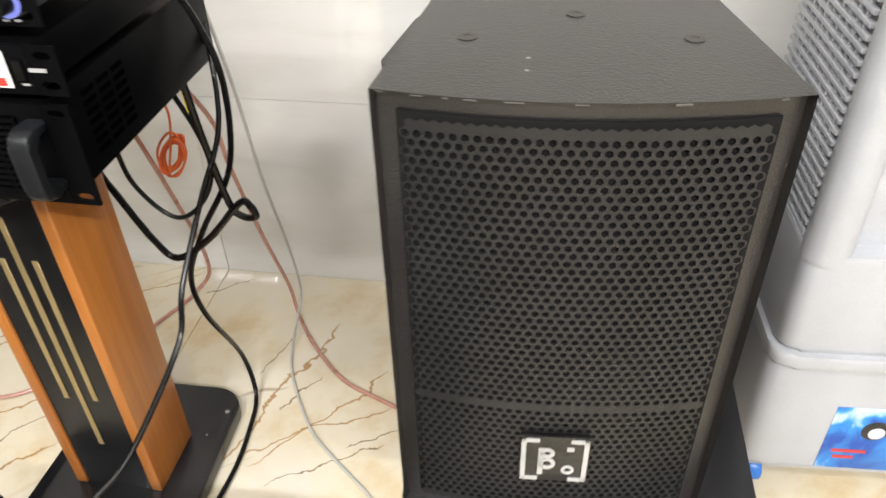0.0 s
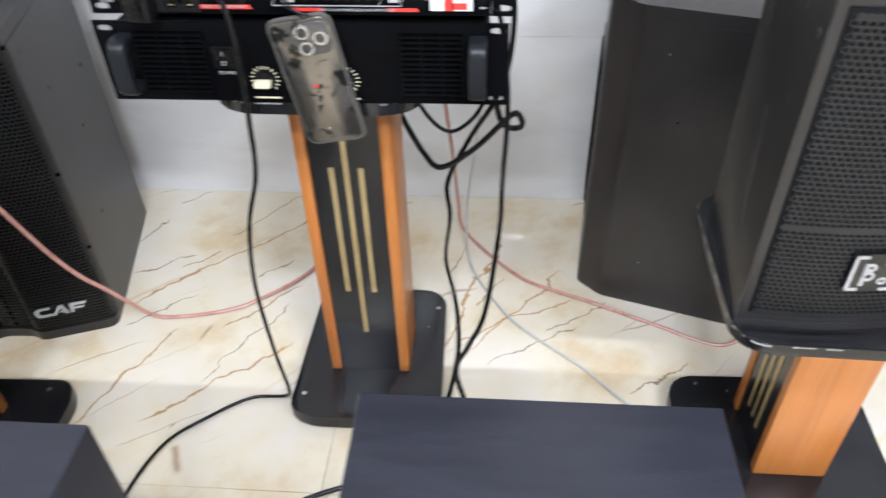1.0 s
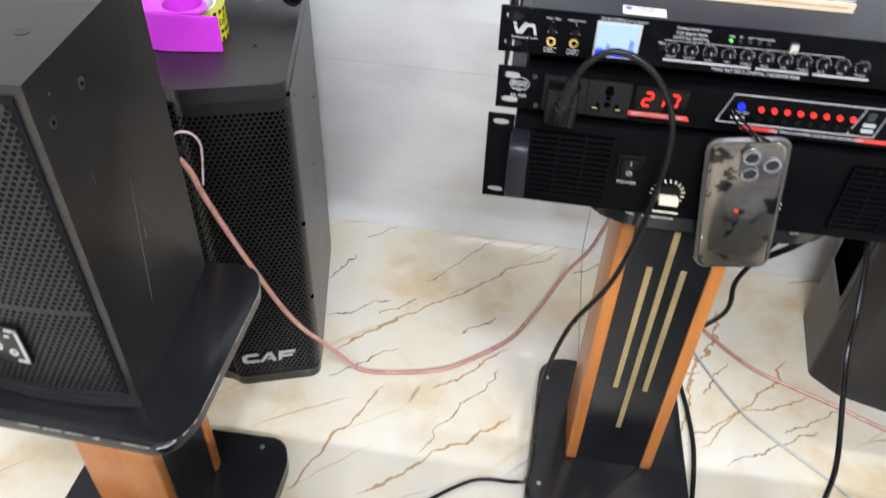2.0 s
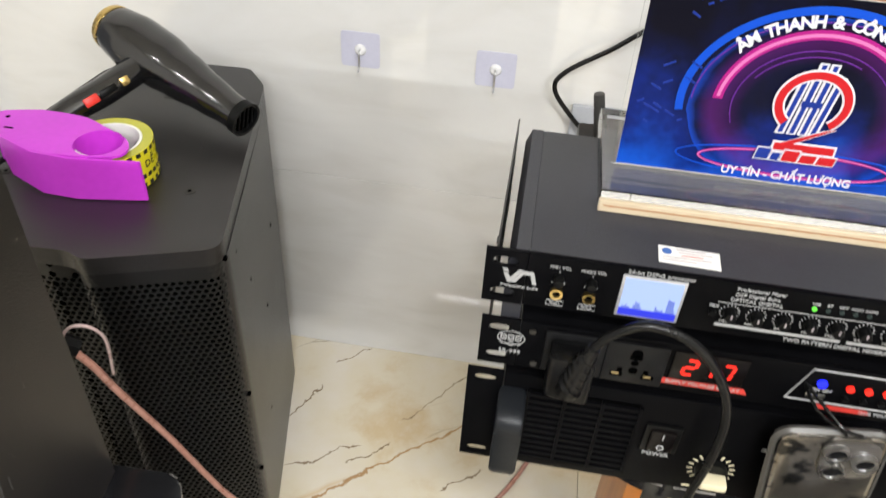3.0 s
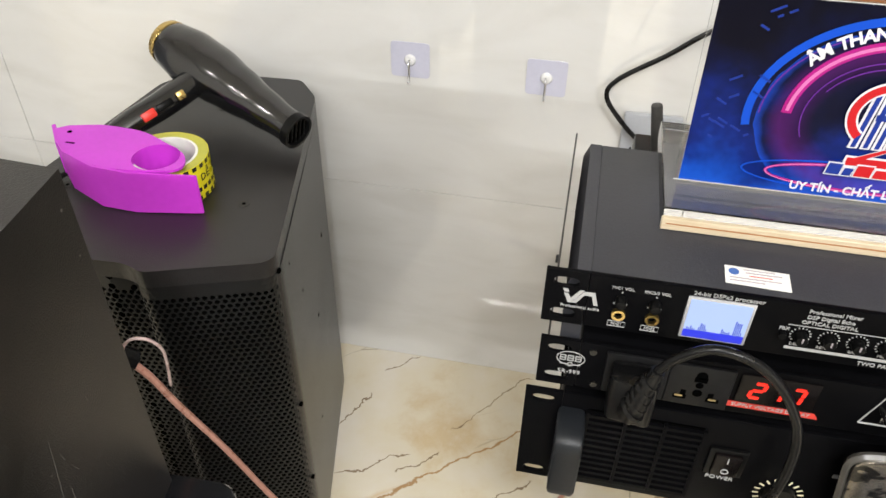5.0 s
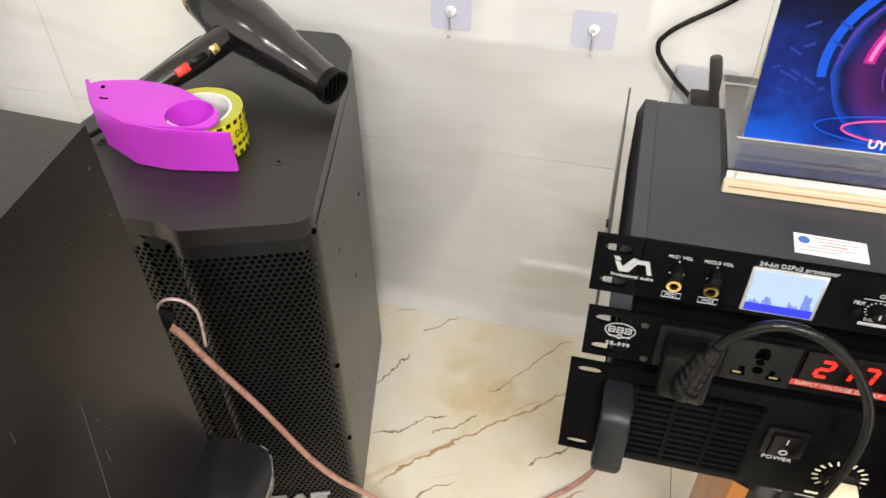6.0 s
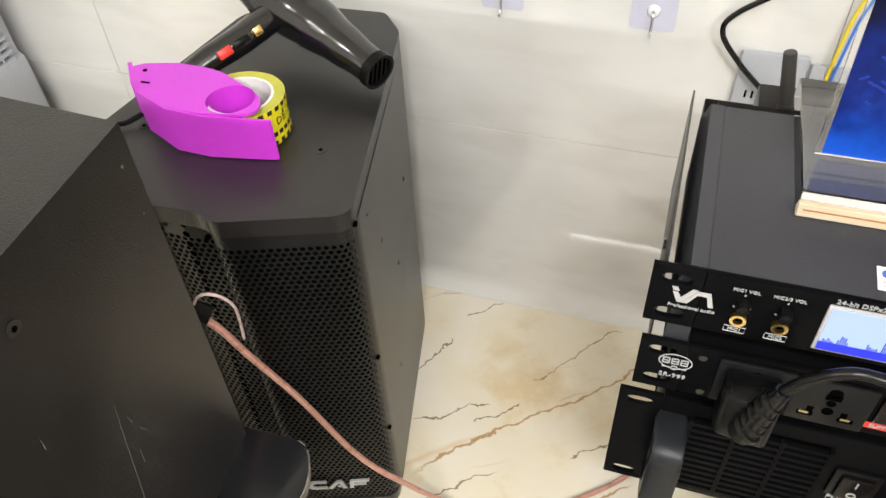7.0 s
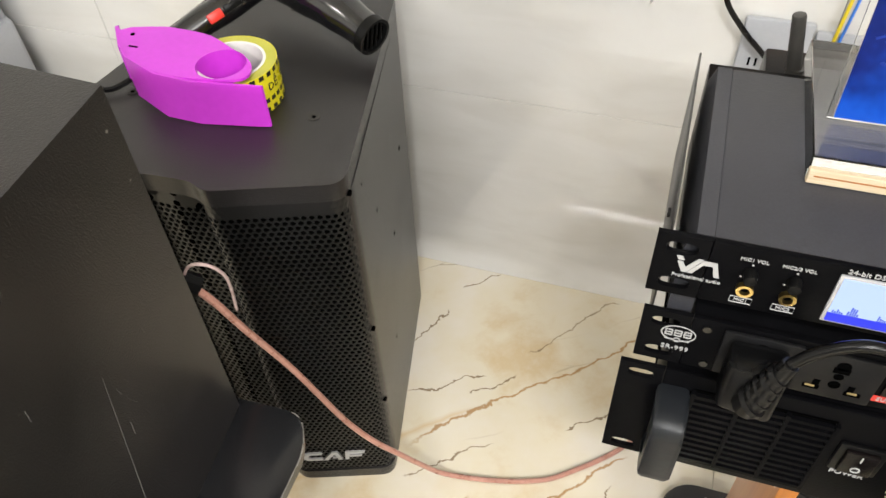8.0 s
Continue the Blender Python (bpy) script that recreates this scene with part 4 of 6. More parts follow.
def mixer():
    z0, z1 = 0.845, 0.889
    mx, panel, h = unit("audio_mixer", z0, z1, 0.160, "black rack karaoke mixer with blue screen and knobs", "mixer", M_RACK_TOP, 0.004)
    ox = RX + 0.004
    logo = bmesh.new()
    for pts in ([(-0.880, 0.0335), (-0.8755, 0.0335), (-0.8735, 0.030), (-0.878, 0.030)], [(-0.8785, 0.0285), (-0.8745, 0.0285), (-0.8715, 0.0235), (-0.864, 0.0335), (-0.860, 0.0335), (-0.8705, 0.0185), (-0.874, 0.0185)],
                [(-0.860, 0.0325), (-0.850, 0.0325), (-0.846, 0.0185), (-0.850, 0.0185), (-0.8525, 0.0285), (-0.8595, 0.0285), (-0.866, 0.0185), (-0.870, 0.0185)]):
        p = prism([(-0.867 + (px + 0.8635) * 0.68, 0.0245 + (pz - 0.026) * 0.74) for px, pz in pts], 0, 0.0005)
        p.transform(pose(-ox, 0, 0, 90))
        merge(logo, p)
    part("badge", logo, M_PRINT, panel, "white printed angular mark")
    words("Professional audio", 0.0034, at_front(-0.8660 - ox, -0.0004, 0.0158), M_PRINT, "print", panel)
    for jx, t1, t2 in ((-0.8415, "MIC1 VOL", "MIC1"), (-0.8205, "MIC2/3 VOL", "MIC2")):
        g = ring(0, 0, 0, 0.0043, 0.0026, 0, 0.003, 24)
        g.transform(pose(jx - ox, 0, 0.0155, 90))
        jk = part("jack", g, M_BRASS, mx, "gold-rimmed round jack")
        part("jack_hole", rod((jx - ox, -0.0006, 0.0155), (jx - ox, 0.0, 0.0155), 0.0031, seg=14), M_CLOTH_AND_DARK, jk)
        part("knob", rod((jx - ox, 0, 0.0275), (jx - ox, -0.007, 0.0275), 0.0036, 0.0032, 14, 0.0004), M_PLASTIC, mx)
        ticks(panel, jx - ox, 0.0275, 0.0050, M_PRINT, 3, 0.0009, 0.0010)
        words(t1, 0.0031, at_front(jx - ox, -0.0004, 0.0365), M_PRINT, "print", panel)
        words(t2, 0.0032, at_front(jx - ox, -0.0004, 0.0060), M_PRINT, "print", panel)
        part("frame_line", tube([(jx + a - ox, -0.0004, zz) for a, zz in ((-0.0055, 0.004), (0.0055, 0.004), (0.0055, 0.0083), (-0.0055, 0.0083), (-0.0055, 0.004))], 0.0003, 1, 5, smooth=False), M_PRINT, panel)
    scr = part("screen", box(-0.8025 - ox, -0.7620 - ox, -0.0015, 0.0, 0.0045, 0.0390, 0.0010), M_BEZEL, mx, "small lit blue screen")
    part("screen_image", box(-0.8005 - ox, -0.7640 - ox, -0.0021, -0.0015, 0.0125, 0.0372), M_SCREEN, scr)
    part("screen_band", box(-0.8005 - ox, -0.7640 - ox, -0.0021, -0.0015, 0.0062, 0.0122), M_SCREEN_BLUE, scr)
    lv = bmesh.new()
    rnd = random.Random(4)
    for i in range(5):
        for k in range(5):
            xx = -0.7990 + i * 0.0070 + k * 0.0011
            if i != 2:
                box(xx - ox, xx + 0.0007 - ox, -0.0025, -0.0021, 0.0128, 0.0134 + rnd.random() * (0.006 if i != 4 else 0.012), bm=lv)
    part("level_bar", lv, M_SCREEN_MID, scr)
    words("24-bit DSPx2 processor", 0.0043, at_front(-0.779 - ox, -0.0004, 0.0412), M_PRINT, "print", panel)
    for i, t in enumerate(("Professional Mixer", "DSP Digital Echo", "OPTICAL DIGITAL")):
        words(t, 0.0040, at_front(-0.7175 - ox + (0, -0.0012, -0.0008)[i], -0.0004, 0.0395 - 0.0045 * i), M_PRINT, "print", panel)
    part("print_line", box(-0.741 - ox, -0.585 - ox, -0.0003, 0.0002, 0.0268, 0.0273), M_PRINT, panel)
    part("button", rod((-0.7425 - ox, 0, 0.0185), (-0.7425 - ox, -0.003, 0.0185), 0.0024, seg=12), M_PLASTIC, mx)
    words("FBX", 0.0036, at_front(-0.7425 - ox, -0.0004, 0.0235), M_PRINT, "print", panel)
    names = ("DELAY", "REPEAT", "BASS", "MID", "TREBLE", "BASS", "MID", "TREBLE", "BASS", "MID", "TREBLE")
    for i, nm in enumerate(names):
        kx = -0.7320 + i * 0.0165
        knob(mx, kx - ox, 0.0195, 0.0040, 0.007, M_PLASTIC, M_INKGREY)
        ticks(panel, kx - ox, 0.0195, 0.0053, M_PRINT, 13, 0.0006, 0.0011)
        words(nm, 0.0031, at_front(kx - ox, -0.0004, 0.0118), M_PRINT, "print", panel)
    for a, b in ((-0.7385, -0.6600), (-0.6560, -0.6100), (-0.6060, -0.5580)):
        part("print_band", box(a - ox, b - ox, -0.0003, 0.0002, 0.0070, 0.0092), M_PRINT, panel)
    words("TWO PATTERN DIGITAL MIXER/REVERB", 0.0044, at_front(-0.655 - ox, -0.0004, 0.0035), M_PRINT, "print", panel)
    for i, nm in enumerate(("USB", "BT", "OPT", "AUX1", "AUX2")):
        lx = -0.684 + i * 0.0082
        part("status_lamp", rod((lx - ox, 0, 0.0325), (lx - ox, -0.0012, 0.0325), 0.0015, seg=10), M_LED_GREEN if i == 0 else M_LED_DIM, mx)
        words(nm, 0.0029, at_front(lx - ox, -0.0004, 0.0363), M_PRINT, "print", panel)
    part("toggle", box(-0.634 - ox, -0.627 - ox, -0.006, 0.0, 0.028, 0.037, 0.001), M_STEEL, mx, "bright metal push button")
    for i in range(4):
        kx = -0.5145 + i * 0.0275
        knob(mx, kx - ox, 0.0195, 0.0085, 0.016, M_PLASTIC, M_PRINT, "", M_RING)
        bars(panel, [(kx - 0.008 - ox, kx - 0.002 - ox, 0.0040, 0.0058), (kx + 0.002 - ox, kx + 0.008 - ox, 0.0040, 0.0058)], M_PRINT)
        bars(panel, [(kx - 0.005 - ox, kx + 0.005 - ox, 0.0355, 0.0380)], M_PRINT)
    # paper label on the lid
    lab = box(-0.0195, 0.0195, -0.0085, 0.0085, 0, 0.0006)
    lab.transform(pose(-0.761 - ox, 0.0205, h - 0.0018, 0, 0, -2))
    lb = part("paper_label", lab, M_CARD, mx, "white paper label with red and blue print")
    d = rod((-0.775 - ox, 0.0240, h - 0.0012), (-0.775 - ox, 0.0240, h - 0.0009), 0.0032, seg=20)
    part("print_spot", d, M_INKBLUE, lb)
    for k, (a, b) in enumerate(((-0.769, -0.750), (-0.768, -0.746), (-0.766, -0.752), (-0.778, -0.747), (-0.778, -0.757))):
        part("print_bar", box(a - ox, b - ox, 0.0262 - 0.0028 * k, 0.0269 - 0.0028 * k, h - 0.0012, h - 0.0008), M_INKRED if k == 2 else M_INKGREY, lb)
    # bent side flange that stands beyond the lid
    part("side_flange", box(-0.2352, -0.2338, 0.012, 0.174, -0.045, h - 0.002, 0.0006), M_FLANGE, mx, "thin upright steel flange")
    slant = prism([(-0.2138, h - 0.0022), (-0.2225, h - 0.0022), (-0.2270, h - 0.014), (-0.2270, -0.020), (-0.2138, -0.020)], -0.160, -0.006)
    slant.transform(pose(0, 0, 0, 90))
    part("side_wall", slant, M_RACK_TOP, mx, "folded grey-black steel side")
    for zz in (0.012, -0.018):
        part("panel_screw", rod((-0.2370, 0.05, zz), (-0.2345, 0.05, zz), 0.0030, seg=12), M_DARKSTEEL, mx)
    return mx


M_HANDLE = surface("blue_black_moulded_plastic", (0.0055, 0.0065, 0.008), (0.010, 0.0115, 0.014), 0.40, scale=20, bump=0.05, spec=0.3)
M_FLANGE = surface("worn_sheet_steel", (0.020, 0.019, 0.018), (0.032, 0.030, 0.028), 0.36, scale=10, fine=600, bump=0.08, spec=0.6)
M_DISPLAY = plain("smoked_window", (0.004, 0.003, 0.003), 0.25, spec=0.15)
M_INKBLUE = plain("faded_blue_ink", (0.05, 0.12, 0.34), 0.5)
M_INKRED = plain("faded_red_ink", (0.50, 0.16, 0.14), 0.5)
M_INKGREY = plain("grey_ink", (0.34, 0.30, 0.32), 0.5)
M_KNOB = plain("cream_plastic", (0.62, 0.56, 0.38), 0.4)
M_SOCKET = surface("dark_grey_plastic", (0.005, 0.005, 0.0055), (0.009, 0.009, 0.0095), 0.42, bump=0.05, spec=0.18)
M_REDPRINT = plain("red_print", (0.50, 0.035, 0.025), 0.5)
M_LED_DIM = plain("unlit_lamp", (0.02, 0.03, 0.028), 0.3, spec=0.2)
M_SCREEN_MID = glowing("screen_mid_blue", (0.10, 0.16, 0.75), 0.9)
M_BEZEL = plain("silver_bezel", (0.55, 0.56, 0.60), 0.3, 0.6)
M_RING = glowing("pale_blue_ring", (0.30, 0.34, 0.95), 0.8)
amplifier()
sequencer()
mixer()


# ---- cables at the rack ----
def cable(name, pts, r, material, label, group="cables"):
    return single(name, tube(pts, r), material, label, "cable", group)


def mains_lead():
    th = thing("mains_lead", -0.822, RY, 0.805, 0, "black mains lead with moulded plug in the sequencer socket", "cable")
    part("plug", prism(rounded([(-0.017, -0.024), (0.012, -0.028), (0.014, -0.020), (0.014, -0.0035), (-0.017, -0.0035)], 0.004, 3), -0.020, 0.018, 0.004, 2), M_RUBBER, th, "thick moulded black plug")
    grip = part("strain_relief", tube([(-0.002, -0.026, -0.008), (0.000, -0.030, 0.006), (0.003, -0.031, 0.022), (0.008, -0.030, 0.040)], lambda t: 0.0085 - 0.004 * t, 6, 12), M_RUBBER, th)
    for k in range(5):
        t = k / 5
        c = Vector((-0.001 + 0.007 * t, -0.0285 - 0.002 * t, 0.000 + 0.036 * t))
        part("ridge", rod(c - Vector((0.001, 0, 0.0012)), c + Vector((0.001, 0, 0.0012)), 0.0095 - 0.0035 * t, seg=14), M_RUBBER, grip)
    path = [(-0.814, 0.503, 0.845), (-0.805, 0.503, 0.858), (-0.787, 0.503, 0.870), (-0.763, 0.503, 0.865), (-0.741, 0.503, 0.846), (-0.723, 0.503, 0.813), (-0.717, 0.503, 0.773), (-0.719, 0.506, 0.715), (-0.724, 0.512, 0.655), (-0.738, 0.530, 0.565), (-0.772, 0.550, 0.460), (-0.790, 0.560, 0.330),
            (-0.786, 0.562, 0.180), (-0.785, 0.580, 0.060), (-0.805, 0.600, 0.012), (-0.870, 0.595, 0.007), (-0.940, 0.545, 0.007), (-0.995, 0.490, 0.007), (-1.025, 0.400, 0.007), (-1.030, 0.300, 0.007), (-1.010, 0.150, 0.007)]
    part("lead", tube([(x + 0.822, y - RY, z - 0.805) for x, y, z in path], 0.0032, 8, 10), M_RUBBER, th, "long black lead hanging to the floor")
    return th


mains_lead()
cable("black_lead", [(-0.444, 0.776, 0.826), (-0.420, 0.804, 0.755), (-0.402, 0.808, 0.671), (-0.416, 0.804, 0.553), (-0.471, 0.795, 0.453), (-0.506, 0.790, 0.371), (-0.503, 0.795, 0.293), (-0.522, 0.90, 0.10), (-0.505, 0.885, 0.015), (-0.492, 0.81, 0.006), (-0.488, 0.715, 0.006), (-0.505, 0.585, 0.006), (-0.53, 0.46, 0.006), (-0.60, 0.30, 0.006)], 0.0042, M_RUBBER, "thick black lead hanging behind the rack to the floor")
cable("black_lead", [(-0.498, 0.781, 0.735), (-0.462, 0.795, 0.653), (-0.439, 0.799, 0.567), (-0.456, 0.795, 0.507), (-0.498, 0.790, 0.475), (-0.536, 0.786, 0.508), (-0.553, 0.781, 0.571), (-0.544, 0.776, 0.726)], 0.0034, M_RUBBER, "black lead hanging in a loop under the rack")
cable("black_lead", [(-0.617, 0.767, 0.698), (-0.598, 0.781, 0.571), (-0.576, 0.786, 0.503), (-0.544, 0.786, 0.435), (-0.515, 0.786, 0.407), (-0.458, 0.784, 0.448), (-0.402, 0.781, 0.512), (-0.387, 0.781, 0.509), (-0.385, 0.786, 0.489), (-0.405, 0.790, 0.485), (-0.421, 0.790, 0.507), (-0.437, 0.790, 0.607), (-0.448, 0.786, 0.735)], 0.0050, M_RUBBER, "thick black lead knotted behind the rack")
cable("black_lead", [(-0.440, 0.87, 0.72), (-0.415, 0.80, 0.62), (-0.408, 0.70, 0.57), (-0.413, 0.62, 0.50), (-0.415, 0.584, 0.445), (-0.431, 0.469, 0.391), (-0.452, 0.415, 0.376), (-0.467, 0.380, 0.366), (-0.450, 0.330, 0.345), (-0.43, 0.29, 0.25), (-0.42, 0.27, 0.05), (-0.40, 0.30, 0.006)], 0.0036, M_RUBBER, "black lead sagging from the rack to the low cabinet")
cable("grey_lead", [(-0.475, 0.88, 0.86), (-0.455, 0.90, 0.74), (-0.448, 0.93, 0.60), (-0.455, 0.98, 0.42), (-0.475, 1.08, 0.20), (-0.490, 1.13, 0.05), (-0.480, 1.02, 0.007), (-0.453, 0.94, 0.005), (-0.392, 0.836, 0.005), (-0.344, 0.785, 0.005), (-0.250, 0.705, 0.005), (-0.190, 0.640, 0.005), (-0.152, 0.600, 0.005)], 0.0026, M_CLEARWIRE, "thin pale grey lead trailing to the floor")
cable("red_plug", [(-0.153, 0.601, 0.007), (-0.142, 0.590, 0.008), (-0.131, 0.579, 0.008)], 0.0046, M_RED, "small red plug on the floor", "plugs")
cable("pink_speaker_cable", [(-0.55, 0.875, 0.70), (-0.532, 0.995, 0.525), (-0.527, 1.02, 0.416), (-0.515, 1.06, 0.25), (-0.508, 1.12, 0.08), (-0.498, 1.118, 0.008), (-0.445, 1.04, 0.005), (-0.362, 0.952, 0.005), (-0.285, 0.912, 0.005), (-0.209, 0.880, 0.005), (-0.096, 0.826, 0.005), (0.030, 0.775, 0.005), (0.09, 0.80, 0.06), (0.08, 0.74, 0.3), (0.05, 0.70, 0.70)], 0.0038, M_PINK, "pinkish copper speaker cable lying on the floor", "speaker cables")
cable("pink_speaker_cable", [(-1.308, 0.628, 0.610), (-1.295, 0.639, 0.571), (-1.291, 0.660, 0.504), (-1.274, 0.700, 0.372), (-1.233, 0.720, 0.242), (-1.203, 0.735, 0.172), (-1.174, 0.747, 0.130), (-1.150, 0.765, 0.078), (-1.118, 0.790, 0.014), (-1.050, 0.803, 0.006), (-0.980, 0.822, 0.006), (-0.931, 0.849, 0.006), (-0.845, 0.928, 0.006), (-0.790, 1.03, 0.006), (-0.735, 1.15, 0.012), (-0.690, 1.15, 0.10), (-0.66, 1.02, 0.40), (-0.65, 0.89, 0.70)], 0.0042, M_PINK, "pinkish copper speaker cable hanging to the floor", "speaker cables")
cable("speaker_wire", [(-1.310, 0.628, 0.616), (-1.305, 0.631, 0.628), (-1.294, 0.633, 0.636), (-1.280, 0.636, 0.634), (-1.274, 0.643, 0.616), (-1.280, 0.652, 0.585), (-1.294, 0.664, 0.530)], 0.0017, M_PINKPALE, "bare pale pinkish wire loop at the speaker plug", "speaker cables")
cable("speaker_plug", [(-1.345, 0.600, 0.635), (-1.322, 0.622, 0.620), (-1.303, 0.634, 0.600)], 0.012, M_PLASTIC, "black plug behind the small loudspeaker", "plugs")
cable("floor_lead", [(-0.86, 0.20, 0.006), (-0.80, 0.335, 0.006), (-0.72, 0.395, 0.006), (-0.62, 0.432, 0.006), (-0.54, 0.43, 0.006), (-0.40, 0.36, 0.006)], 0.0045, M_RUBBER, "black lead between the low cabinets on the floor")


def wire_coil():
    rnd = random.Random(7)
    pts = []
    for k in range(72):
        t = 2 * math.pi * k / 9
        r = 0.030 + 0.007 * math.sin(t * 0.37) + rnd.uniform(-0.003, 0.003)
        pts.append((r * 0.55 * math.cos(t) + 0.006 * math.sin(t * 0.21), 0.010 * math.sin(t * 0.6), r * 1.25 * math.sin(t)))
    pts += [(-0.02, -0.03, 0.10), (-0.05, -0.10, 0.18), (-0.06, -0.16, 0.24)]
    bm = tube(pts, 0.0022, 5, 6)
    bmesh.ops.rotate(bm, cent=(0, 0, 0), matrix=Matrix.Rotation(radians(30), 3, "Y"), verts=bm.verts[:])
    bm.transform(pose(-0.632, 1.03, 0.425))
    single("coiled_wire", bm, M_ORANGEWIRE, "bundle of coiled orange wire behind the rack", "cable", "cables")


wire_coil()


# ---- phone that hangs before the amplifier ----
def phone():
    m = pose(-0.6320, 0.517, 0.710, 3, -9.5, 0)
    ph = thing("phone", 0, 0, 0, label="phone in a clear case hanging before the amplifier", category="phone", m=m)
    w, h = 0.0345, 0.081
    body = prism(rounded(rect(-w, w, -h, h), 0.012, 6), -0.004, 0.004, 0.0015, 2)
    body.transform(FRONT)
    part("back", body, M_PHONE, ph, "taupe back with dark splashes")
    rim = bmesh.new()
    path = rounded(rect(-w - 0.001, w + 0.001, -h - 0.001, h + 0.001), 0.013, 6)
    tube([(px, 0.0, pz) for px, pz in path + path[:1]], 0.0032, 1, 6, rim, smooth=False)
    part("case_rim", rim, M_CASE, ph, "cloudy clear bumper rim")
    isl = prism(rounded(rect(-0.006, 0.0315, 0.038, 0.077), 0.010, 5), 0.0038, 0.0062, 0.0008, 2)
    isl.transform(FRONT)
    part("camera_island", isl, M_PHONE_DARK, ph, "camera island with three lenses")
    for lx, lz in ((0.003, 0.068), (0.003, 0.0485), (0.0220, 0.0585)):
        g = ring(0, 0, 0, 0.0082, 0.0060, 0.0, 0.004, 24)
        g.transform(pose(lx, -0.0060, lz, 90))
        ln = part("lens", g, M_STEEL, ph, "bright lens ring")
        part("lens_glass", rod((lx, -0.006, lz), (lx, -0.0090, lz), 0.0061, seg=20), M_GLOSS, ln)
    spot = rod((-0.003, -0.0042, -0.002), (-0.003, -0.0048, -0.002), 0.0022, seg=12)
    part("print_spot", spot, M_RED, ph)
    bm = bmesh.new()
    tube([(0.008, -0.002, 0.080), (0.002, -0.004, 0.090), (-0.012, 0.004, 0.098), (-0.018, 0.022, 0.104)], 0.0012, 6, 6, bm)
    tube([(0.020, -0.002, 0.080), (0.004, -0.006, 0.092), (-0.006, 0.002, 0.100), (-0.018, 0.022, 0.106)], 0.0012, 6, 6, bm)
    part("cord", bm, M_RUBBER, ph, "thin twisted dark cord")
    return ph


def phone_mats():
    m, nt, b = nodes_of("taupe_back_with_splashes")
    tc = nt.nodes.new("ShaderNodeTexCoord")
    n = add(nt, "ShaderNodeTexNoise", Scale=48.0, Detail=3.0, Roughness=0.6, Distortion=0.5)
    nt.links.new(tc.outputs["Object"], n.inputs["Vector"])
    nt.links.new(ramp(nt, n.outputs["Fac"], [(0.0, (0.19, 0.175, 0.15)), (0.56, (0.165, 0.15, 0.13)), (0.59, (0.03, 0.028, 0.026)), (1.0, (0.02, 0.02, 0.02))]), b.inputs["Base Color"])
    b.inputs["Roughness"].default_value = 0.16
    b.inputs["Metallic"].default_value = 0.85
    return m


M_PHONE = phone_mats()
M_PHONE_DARK = plain("smoky_clear_plastic", (0.06, 0.055, 0.05), 0.2)
M_CASE = plain("cloudy_clear_plastic", (0.06, 0.057, 0.052), 0.25)
phone()


